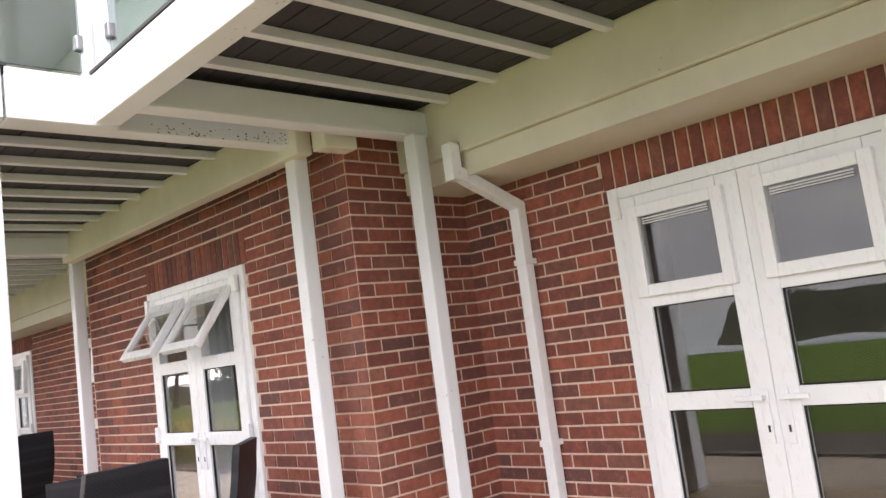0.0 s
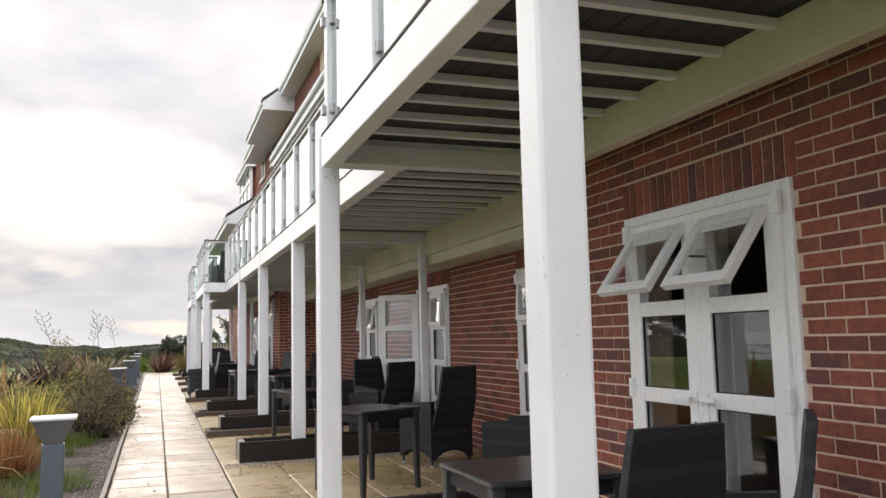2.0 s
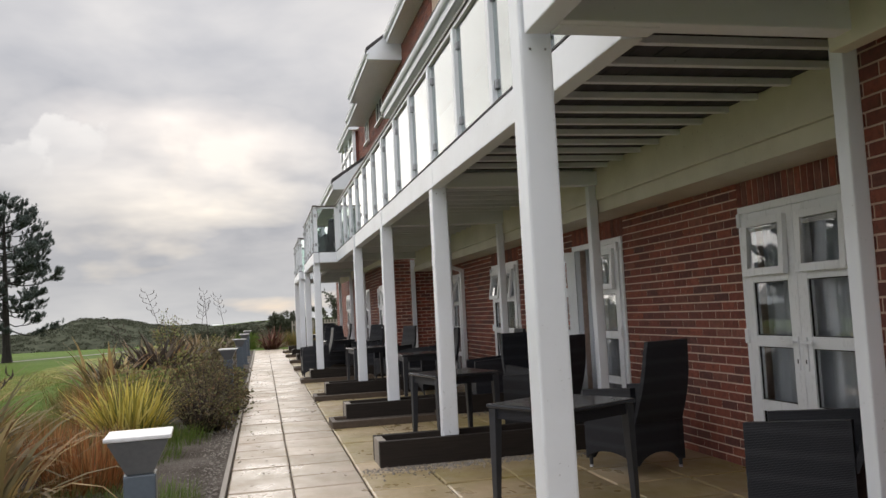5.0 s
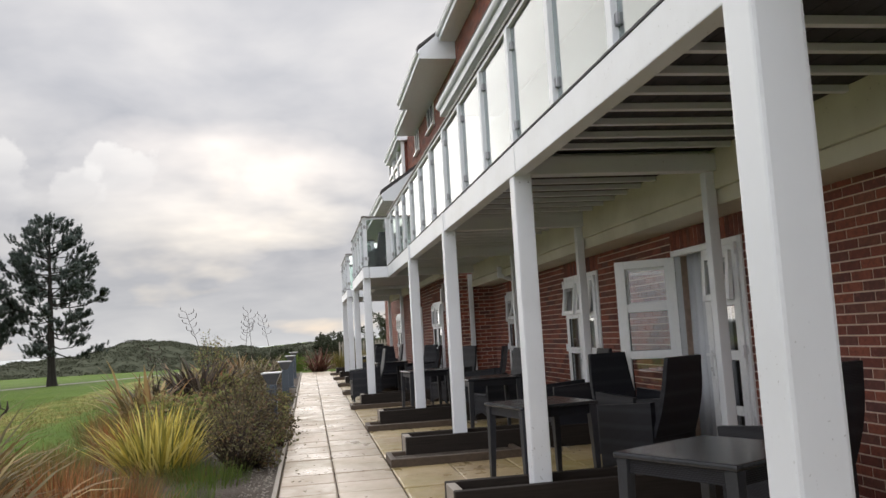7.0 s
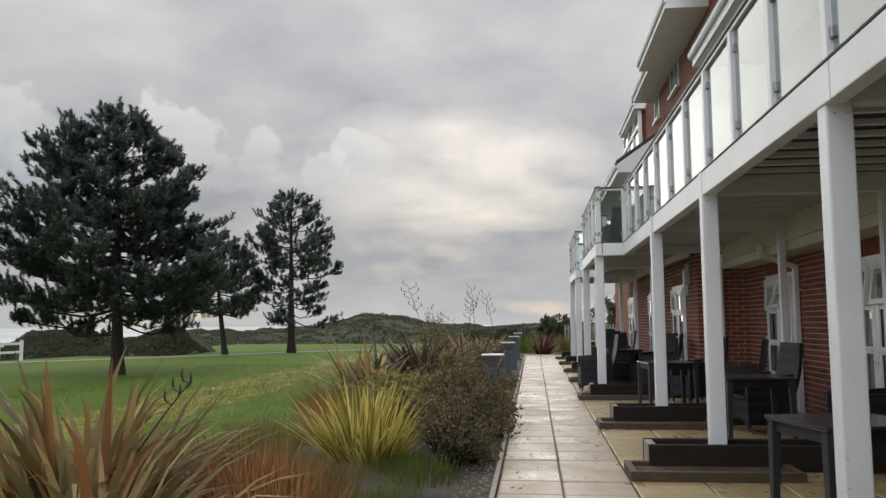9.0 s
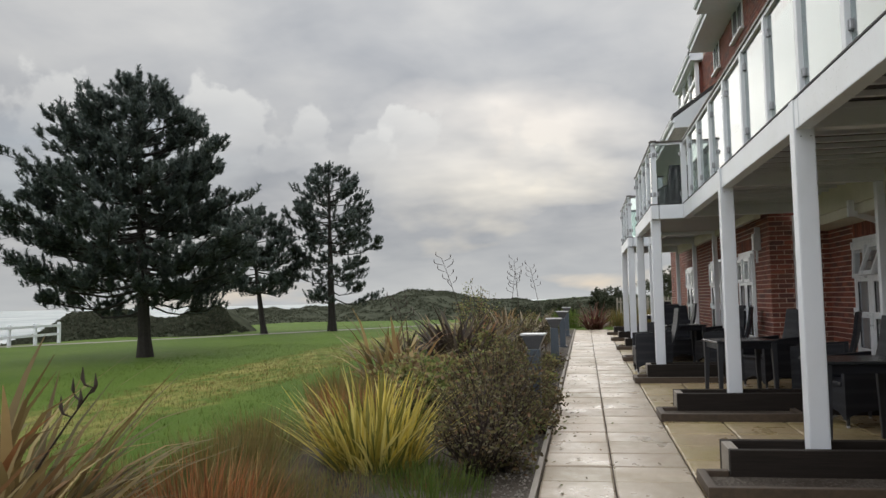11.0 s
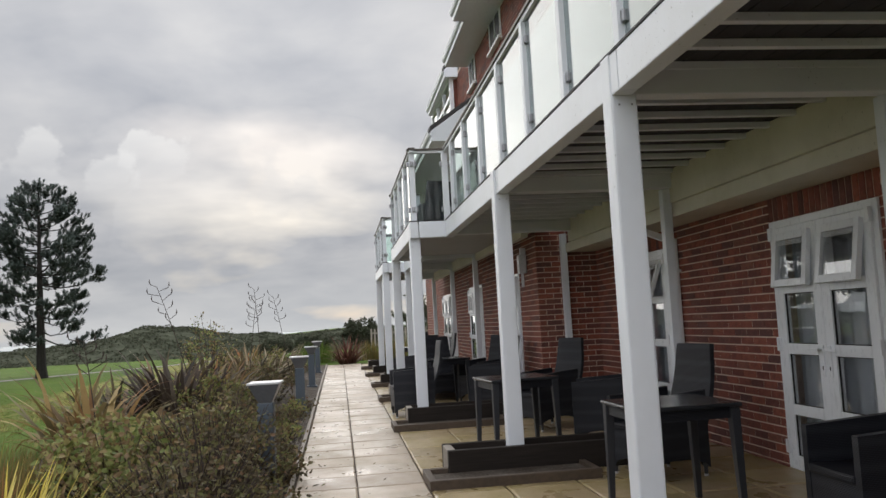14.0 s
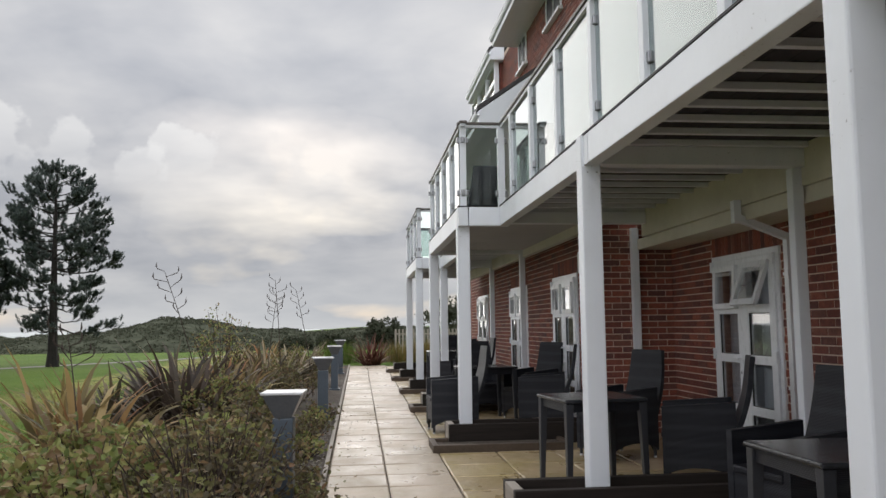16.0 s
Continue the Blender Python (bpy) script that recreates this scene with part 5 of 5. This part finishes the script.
def flower_stalk(x, y, h, lean, seed):
    """A dead flax flower stalk with dark curled pods."""
    rng = random.Random(seed)
    s = thing("flax_stalk", "tall dark dead flax flower stalk with pods", "flower stalk", (x, y, gz(y) - 0.03))
    bm = bmesh.new()
    pts = [(lean * h * (t ** 1.4), 0.03 * math.sin(3 * t), h * t) for t in [i / 7 for i in range(8)]]
    tube(bm, pts, [0.010 - 0.006 * i / 7 for i in range(8)], 5)
    part("stem", bm, M_TWIG, s)
    for k in range(5 if h < 1.2 else 9):
        t = (0.87 if h < 1.2 else 0.74) + (0.13 if h < 1.2 else 0.26) * k / (4 if h < 1.2 else 8)
        p = Vector((lean * h * (t ** 1.4), 0.03 * math.sin(3 * t), h * t))
        side = 1 if k % 2 else -1
        far = 1.0 if h < 1.2 else 3.2
        q = p + Vector((side * far * rng.uniform(0.02, 0.05), far * rng.uniform(-0.03, 0.03), far * rng.uniform(0.01, 0.03)))
        bm = bmesh.new()
        tube(bm, [p, q, q + Vector((side * 0.012, 0, 0.03)), q + Vector((side * 0.01, 0, 0.08))], [0.003, 0.006, 0.010, 0.002], 5)
        part("pod", bm, M_TWIG, s, "dark curled seed pod")


def build_planting():
    rng = random.Random(33)
    fl = "flax plant"
    clump("yellow_flax", "bright yellow-striped flax clump with arching strap leaves", fl, -1.92, 14.55, M_YELLOW, 420, 0.84, 0.017, 0.33, (0.0, 0.95), 0.10, 1, leaves=True)
    clump("bronze_flax", "bronze and orange striped flax clump", fl, -3.15, 11.6, M_BRONZE, 170, 1.25, 0.042, 0.38, (0.02, 0.75), 0.24, 2, leaves=True)
    clump("bronze_flax", "bronze and orange striped flax clump", fl, -2.75, 10.9, M_BRONZE, 120, 1.15, 0.042, 0.35, (0.05, 0.85), 0.26, 7, leaves=True)
    clump("bronze_flax", "bronze flax clump with broken arching leaves", fl, -2.3, 10.2, M_BRONZE, 80, 1.0, 0.038, 0.3, (0.2, 0.95), 0.28, 3, leaves=True)
    clump("rust_grass", "rust-red ornamental grass clump", "ornamental grass", -1.75, 11.35, M_RED, 800, 0.56, 0.0065, 0.38, (0.0, 0.7), 0.14, 4, seg=3)
    clump("rust_grass", "rust-red ornamental grass clump", "ornamental grass", -2.35, 12.45, M_RED, 650, 0.54, 0.0065, 0.35, (0.0, 0.7), 0.14, 5, seg=3)
    clump("rust_grass", "rust-red ornamental grass clump", "ornamental grass", -2.6, 15.9, M_RED, 500, 0.62, 0.005, 0.30, (0.0, 0.6), 0.12, 6, seg=3)
    for k, (x, y, n, l, m) in enumerate(((-2.55, 13.2, 900, 0.38, M_STRAW), (-3.0, 14.1, 900, 0.42, M_STRAW), (-3.35, 13.2, 700, 0.34, M_STRAW), (-2.1, 12.9, 700, 0.36, M_STRAW), (-1.5, 12.6, 500, 0.22, M_TUFT),
                                         (-1.15, 10.4, 500, 0.20, M_TUFT), (-1.3, 13.7, 500, 0.24, M_TUFT), (-3.2, 15.3, 600, 0.40, M_STRAW), (-2.75, 17.0, 700, 0.55, M_STRAW), (-3.3, 18.2, 500, 0.55, M_STRAW), (-1.45, 9.3, 500, 0.22, M_TUFT), (-1.75, 8.2, 500, 0.26, M_TUFT))):
        clump("grass_tuft", "tuft of fine brown and green grass", "ornamental grass", x, y, m, n, l, 0.0045, 0.42, (0.0, 0.6), 0.12, 40 + k, "grass tufts in the bed", 3)
    for k in range(60):
        y = rng.uniform(7.5, 24)
        x = -1.15 - rng.random() ** 0.8 * (1.4 if y < 9 else 2.1)
        clump("ground_cover", "low tuft of mixed grass in the bed", "ornamental grass", x, y, rng.choice((M_TUFT, M_STRAW, M_GREEN, M_STRAW)), 260, rng.uniform(0.14, 0.3), 0.005, 0.34, (0.0, 0.8), 0.14, 200 + k, "low tufts in the bed", 3)
    for k, (x, y, n, l, m, lab) in enumerate(((-2.50, 22.4, 190, 1.3, M_PURPLE, "dark purple-brown"), (-2.05, 21.9, 110, 1.0, M_PURPLE, "dark purple-brown"), (-1.9, 23.4, 80, 0.95, M_DARKFLAX, "dark"), (-3.35, 20.9, 70, 1.2, M_BRONZE, "bronze"), (-2.85, 20.3, 50, 1.05, M_BRONZE, "bronze"), (-3.5, 23.0, 70, 1.0, M_DARKFLAX, "dark"),
                                              (-2.2, 24.2, 100, 1.1, M_BRONZE, "bronze"), (-3.2, 25.5, 100, 1.2, M_DARKFLAX, "dark"), (-2.0, 27.0, 110, 1.2, M_DARKFLAX, "dark"), (-3.0, 28.8, 110, 1.25, M_BRONZE, "bronze"), (-1.8, 30.2, 90, 1.1, M_DARKFLAX, "dark"), (-2.6, 32.5, 110, 1.2, M_BRONZE, "bronze"), (-1.7, 34.5, 90, 1.0, M_DARKFLAX, "dark"))):
        clump("dark_flax", f"{lab} flax clump with strap leaves in the bed", fl, x, y, m, n, l, 0.054, 0.36, (0.06, 1.05), 0.27, 60 + k, "flax clumps along the bed", leaves=True)
    clump("red_flax", "dusky red flax clump at the end of the path", fl, 0.1, 38.4, M_MAROON, 150, 1.05, 0.035, 0.3, (0.05, 1.2), 0.18, 90)
    shrub("dark_shrub", "dark twiggy shrub with small dull leaves", -1.12, 15.7, M_DUSK, 0.55, 0.8, 0.86, 2300, 0.038, 1, 130)
    shrub("dark_shrub", "dark twiggy shrub with small dull leaves", -1.2, 17.2, M_DUSK, 0.60, 0.8, 0.98, 2300, 0.042, 2, 130)
    shrub("dark_shrub", "sparse dark twiggy shrub beside the path", -1.05, 14.5, M_DUSK, 0.40, 0.75, 0.70, 1400, 0.036, 6, 100)
    shrub("green_shrub", "olive green leafy shrub in the bed", -1.9, 17.1, M_GREEN, 0.65, 0.9, 0.80, 3000, 0.065, 3, 90)
    shrub("green_shrub", "olive green leafy shrub in the bed", -1.5, 18.7, M_GREEN, 0.55, 0.8, 0.66, 2200, 0.075, 4, 90)
    shrub("green_shrub", "olive green leafy shrub in the bed", -2.4, 18.9, M_GREEN, 0.65, 0.8, 0.66, 2200, 0.075, 5, 90)
    for k in range(9):
        y = 20.4 + 1.75 * k
        shrub("low_shrub", "low mixed brown and green shrub in the bed", -1.45 - 0.5 * (k % 3), y, M_GREEN if k % 3 == 1 else M_DUSK, 0.6, 0.8, 0.75 + 0.12 * (k % 2), 1900, 0.055, 20 + k, 36)
    shrub("low_shrub", "sprawling dark leaves that reach over the path edge", -0.72, 17.9, M_DUSK, 0.28, 0.5, 0.28, 420, 0.045, 51, 26)
    shrub("low_shrub", "sprawling dark leaves that reach over the path edge", -0.70, 16.4, M_DUSK, 0.26, 0.5, 0.24, 360, 0.045, 52, 24)
    for k in range(9):
        y = 14.6 + 1.15 * k + rng.uniform(-0.2, 0.2)
        shrub("low_shrub", "low sprawling leaves along the path edge", -0.86, y, M_GREEN if k % 2 else M_DUSK, 0.24, 0.5, rng.uniform(0.2, 0.34), 420, 0.045, 80 + k, 24)
    shrub("bare_shrub", "open twiggy shrub above the flax", -2.6, 26.0, M_GREEN, 0.5, 0.5, 1.9, 900, 0.05, 53, 40)
    for x, y, h, le, s in ((-2.15, 22.2, 2.05, -0.26, 1), (-1.65, 26.6, 2.15, -0.06, 2), (-1.15, 27.4, 2.0, -0.16, 3), (-3.03, 11.5, 1.02, 0.62, 4), (-2.65, 19.2, 1.35, -0.1, 5), (-2.0, 27.2, 1.9, 0.1, 6)):
        flower_stalk(x, y, h, le, s)


build_planting()


# ---- pines ----
def pine(name, label, x, y, height, outline, lean, seed, gaps=0.0, bias=(0.0, 0.0), limbs=90, brush=34):
    """A pine whose limbs sweep out and up to an uneven crown; outline: (share of the height, radius) from the lowest tips to the top."""
    rng = random.Random(seed)
    t = thing(name, label, "pine tree", (x, y, ground_z(x, y) - 0.05))
    bm = bmesh.new()

    def axis(z):
        s = z / height
        return Vector((lean[0] * s * (1.4 - 0.4 * s), lean[1] * s, z))

    def radius(z, a):
        s = z / height
        r = outline[-1][1]
        for (s0, r0), (s1, r1) in zip(outline, outline[1:]):
            if s <= s1:
                r = r0 + (r1 - r0) * max(0.0, (s - s0) / (s1 - s0))
                break
        return r * (1 + bias[0] * math.cos(a - bias[1])) * (0.92 + 0.13 * noise.noise((math.cos(a) * 1.7, math.sin(a) * 1.7, z * 0.8 + seed)))

    r0 = 0.023 * height
    n = 12
    tube(bm, [axis(height * 0.95 * i / n) for i in range(n + 1)], [r0 * (1.35 if i == 0 else 1.0) * (1 - 0.93 * i / n) + 0.012 for i in range(n + 1)], 10)
    part("trunk", bm, M_BARK, t)
    twigs = bmesh.new()
    shoots = []
    lowest = outline[0][0] * height
    for k in range(limbs):
        s = ((k + rng.random()) / limbs) ** 0.85
        ze = lowest + (height * 0.985 - lowest) * s
        a = k * 2.399 + rng.uniform(-0.35, 0.35)
        if rng.random() < gaps * (1.0 - 0.6 * s):
            continue
        ln = radius(ze, a) * rng.uniform(0.62, 1.05)
        climb = ln * (0.02 + 0.50 * s + rng.uniform(-0.14, 0.16))
        zs = max(height * 0.17, min(ze - climb, height * 0.93))
        p0, p1 = axis(zs), Vector((math.cos(a) * ln, math.sin(a) * ln, 0)) + axis(ze)
        pts = []
        for i in range(7):
            f = i / 6
            q = p0.lerp(p1, f)
            q.z += -0.16 * ln * math.sin(math.pi * f) * (1 - 0.5 * s)
            pts.append(q + Vector((rng.uniform(-1, 1), rng.uniform(-1, 1), rng.uniform(-0.6, 0.6))) * 0.07 * ln * f)
        rb = 0.010 + 0.013 * ln
        lb = bmesh.new()
        tube(lb, pts, [rb * (1 - 0.82 * i / 6) for i in range(7)], 5)
        part("limb", lb, M_BARK, t)
        for j in range(max(5, int(ln * 8))):
            f = rng.uniform(0.34, 1.0) ** 0.8
            i = min(5, int(f * 6))
            q = pts[i].lerp(pts[i + 1], f * 6 - i)
            way = a + rng.choice((-1, 1)) * rng.uniform(0.35, 1.25) * (1.15 - 0.5 * f)
            tl = (0.26 + 0.34 * (1 - f) * ln) * rng.uniform(0.6, 1.25)
            e = q + Vector((math.cos(way) * tl, math.sin(way) * tl, tl * rng.uniform(-0.25, 0.75)))
            tube(twigs, [q, e], [0.009, 0.005], 3)
            for h in ((0.55, 1.0) if tl < 0.35 else (0.4, 0.7, 1.0)):
                b = q.lerp(e, h) + Vector((rng.gauss(0, 0.03), rng.gauss(0, 0.03), 0))
                up = Vector((math.cos(way) * 0.5 + rng.gauss(0, 0.25), math.sin(way) * 0.5 + rng.gauss(0, 0.25), 1.0)).normalized()
                shoots.append((b, up, rng.uniform(0.13, 0.27)))
        shoots.append((pts[6], Vector((math.cos(a) * 0.4, math.sin(a) * 0.4, 1)).normalized(), 0.26))
    tagged(part("branchwork", twigs, M_BARK, t), kind="stuff")
    for k in range(7):
        shoots.append((axis(height * (0.90 + 0.015 * k)), Vector((rng.gauss(0, 0.25), rng.gauss(0, 0.25), 1)).normalized(), 0.25))
    verts, faces = [], []
    for base, core, ln in shoots:
        side = core.orthogonal().normalized()
        other = core.cross(side)
        for _ in range(brush):
            u, a = rng.random(), rng.uniform(0, 6.283)
            out = side * math.cos(a) + other * math.sin(a)
            o = base + core * ln * u
            w = (core * rng.uniform(0.5, 1.1) + out).normalized()
            L, W = rng.uniform(0.10, 0.165) * (1.1 - 0.35 * u), rng.uniform(0.013, 0.024)
            sd = w.cross(core).normalized() * W
            k = len(verts)
            verts += [tuple(o - sd), tuple(o + sd), tuple(o + w * L)]
            faces.append((k, k + 1, k + 2))
    tagged(from_lists("needles", verts, faces, M_PINE, t, "dark green needle tufts"), kind="stuff")
    return t


pine("pine_tree", "large dark pine with a broad dense crown on the lawn", -11.35, 27.4, 7.25, ((0.19, 2.7), (0.28, 3.2), (0.43, 3.5), (0.57, 3.25), (0.74, 2.6), (0.88, 1.7), (0.96, 0.8), (1.0, 0.15)), (-0.15, -0.1), 21, 0.36, (0.14, radians(210)), 185)
pine("pine_tree", "small leaning pine with a dense crown", -13.1, 39.5, 5.2, ((0.33, 1.9), (0.5, 2.2), (0.7, 1.9), (0.88, 1.1), (1.0, 0.2)), (-0.6, 0.2), 12, 0.1, (0.0, 0.0), 80)
pine("pine_tree", "tall open pine with layered branches", -10.8, 41.3, 7.15, ((0.19, 1.9), (0.32, 2.5), (0.45, 2.1), (0.6, 2.5), (0.78, 2.1), (0.9, 1.2), (1.0, 0.2)), (-0.1, 0.1), 13, 0.45, (0.05, radians(30)), 95)
pine("pine_tree", "dark pine at the edge of the lawn", -17.6, 20.6, 6.8, ((0.24, 2.6), (0.45, 2.9), (0.7, 2.3), (0.9, 1.2), (1.0, 0.2)), (0.0, 0.0), 14, 0.2, (0.0, 0.0), 70, 16)


# ---- fences, dunes, far growth ----
def build_fences():
    f = thing("post_and_rail_fence", "white painted post and rail fence before the sea", "fence")
    ys = [35.9 - 1.35 * k for k in range(11)]
    for y in ys:
        z = ground_z(-19.8, y)
        bm = bmesh.new()
        bx(bm, -19.85, -19.75, y - 0.05, y + 0.05, z - 0.1, z + 0.78)
        part("post", bm, M_WHITE, f, bevel=0.01)
    for a, b in zip(ys, ys[1:]):
        for h in (0.34, 0.66):
            bm = bmesh.new()
            vs = bx(bm, -19.745, -19.715, b, a, h - 0.045, h + 0.045)
            for v in vs:
                v.co.z += ground_z(-19.8, v.co.y)
            part("rail", bm, M_WHITE, f)
    p = thing("picket_fence", "weathered timber picket fence beyond the path", "fence")
    for h in (0.35, 0.85):
        block("rail", (1.2, 12.0, 46.0, 46.04, gz(40) + h, gz(40) + h + 0.07), M_GREYWOOD, p)
    for k in range(72):
        x = 1.2 + 0.15 * k
        block("picket", (x, x + 0.075, 45.97, 45.995, gz(40), gz(40) + 1.08), M_GREYWOOD, p)


def build_far_growth():
    """Scrub-covered dunes behind the lawn, and bushes by the far fence."""
    def dune(name, label, x0, x1, y0, depth, crest, seed, n):
        rng = random.Random(seed)
        e = thing(name, label, "scrub", kind="structure")
        nx, ny = 60, 12
        verts, faces = [], []

        def hgt(i, j):
            u, v = i / nx, j / ny
            x = x0 + (x1 - x0) * u
            y = y0 + depth * v + 2.0 * noise.noise((x * 0.08, 3.1, seed))
            c = crest(x) * math.sin(min(1.0, v * 1.6) * 1.571) * min(1.0, 6 * u, 6 * (1 - u) + 0.2)
            c += 0.22 * noise.noise((x * 0.5, y * 0.5, seed)) + 0.18 * noise.noise((x * 1.3, y * 1.3, seed))
            return (x, y, ground_z(max(x, -19), y) - 0.25 + max(0.0, c))

        for j in range(ny + 1):
            for i in range(nx + 1):
                verts.append(hgt(i, j))
        for j in range(ny):
            for i in range(nx):
                a = j * (nx + 1) + i
                faces.append((a, a + 1, a + nx + 2, a + nx + 1))
        from_lists("mound", verts, faces, M_MOUND, e, smooth=True)
        lv, lf = [], []
        for _ in range(n):
            i, j = rng.uniform(0, nx), rng.uniform(0, ny * 0.8)
            p = Vector(hgt(i, j))
            size = rng.uniform(0.07, 0.16)
            for _ in range(3):
                u = Vector((rng.gauss(0, 1), rng.gauss(0, 1), abs(rng.gauss(0.3, 0.6)))).normalized()
                v = u.orthogonal().normalized()
                v.rotate(Matrix.Rotation(rng.uniform(0, 6.28), 3, u))
                k = len(lv)
                lv += [tuple(p), tuple(p + u * size * 0.5 + v * size * 0.3), tuple(p + u * size), tuple(p + u * size * 0.5 - v * size * 0.3)]
                lf.append((k, k + 1, k + 2, k + 3))
        tagged(from_lists("scrub_leaves", lv, lf, M_SCRUB, e), kind="stuff")

    dune("dune", "low dune covered in dark green scrub", -34, 16, 56, 16, lambda x: 1.0 + 1.05 * math.exp(-((x + 11.5) / 4.5) ** 2) + 0.10 * math.sin(x * 0.9) + 0.30 / (1 + math.exp(-2 * (x + 3.2))), 3, 30000)
    dune("dune", "low scrub bank along the edge of the lawn", -36, -22, 4, 12, lambda x: 1.5 + 0.4 * math.sin(x * 0.7), 5, 4000)
    dune("dune", "scrub mound beside the white fence", -24, -15, 38.0, 5, lambda x: 1.05 + 0.25 * math.sin(x * 1.1), 4, 9000)
    for k, (x, y, r, h) in enumerate(((-1.5, 57, 1.2, 1.2), (1.2, 58, 1.3, 2.1), (4.5, 52, 2.2, 3.2), (8, 53, 2.4, 3.6), (-3.8, 58, 1.0, 0.9))):
        shrub("far_bush", "dark rounded bush beyond the garden", x, y, M_SCRUB, r, r, h, 3000, 0.16, 70 + k, 40, ground_z(x, y) - 0.1, "bush")
    for k, (x, y) in enumerate(((2.2, 41.5), (3.6, 42.0), (5.2, 41.8), (-0.9, 40.2), (1.2, 40.6))):
        clump("tall_grass", "rough tall grass beyond the path", "ornamental grass", x, y, M_TUFT if k % 2 else M_STRAW, 500, 0.8, 0.012, 0.7, (0.0, 0.5), 0.12, 110 + k, "rough grass at the path end", 3)


build_fences()
build_far_growth()


def fallen_leaves():
    rng = random.Random(8)
    verts, faces = [], []
    for _ in range(220):
        y = rng.uniform(8, 26)
        x = -0.55 + abs(rng.gauss(0, 0.28)) if rng.random() < 0.75 else rng.uniform(-0.5, 0.5)
        a, l = rng.uniform(0, 6.28), rng.uniform(0.012, 0.03)
        u, v = Vector((math.cos(a), math.sin(a), 0.25)) * l, Vector((-math.sin(a), math.cos(a), 0.1)) * l * 0.5
        p = Vector((x, y, gz(y) + 0.008))
        k = len(verts)
        verts += [tuple(p - u), tuple(p + v), tuple(p + u), tuple(p - v)]
        faces.append((k, k + 1, k + 2, k + 3))
    tagged(from_lists("fallen_leaves", verts, faces, M_DUSK), "small dark fallen leaves on the path", "leaves", kind="stuff")


fallen_leaves()


def lawn_tufts():
    """Short tufts that roughen the near lawn, straw-coloured along the worn strip."""
    rng = random.Random(17)
    for name, mat_, n, x0, x1, lab in (("lawn_tufts", M_TUFT, 9000, -10.5, -2.9, "short uneven green lawn grass"), ("straw_tufts", M_STRAW, 5200, -7.5, -5.2, "yellowed grass of the worn strip")):
        verts, faces = [], []
        for _ in range(n):
            x, y = rng.uniform(x0, x1), 10 + 22 * rng.random() ** 1.4
            z = ground_z(x, y)
            for _ in range(3):
                a, l = rng.uniform(0, 6.28), rng.uniform(0.03, 0.075)
                px, py = x + rng.uniform(-0.05, 0.05), y + rng.uniform(-0.05, 0.05)
                k = len(verts)
                w = 0.006
                verts += [(px - w * math.sin(a), py + w * math.cos(a), z - 0.02), (px + w * math.sin(a), py - w * math.cos(a), z - 0.02), (px + 0.4 * l * math.cos(a), py + 0.4 * l * math.sin(a), z + l)]
                faces.append((k, k + 1, k + 2))
        tagged(from_lists(name, verts, faces, mat_), lab, "grass", kind="stuff")


lawn_tufts()
build_paving()
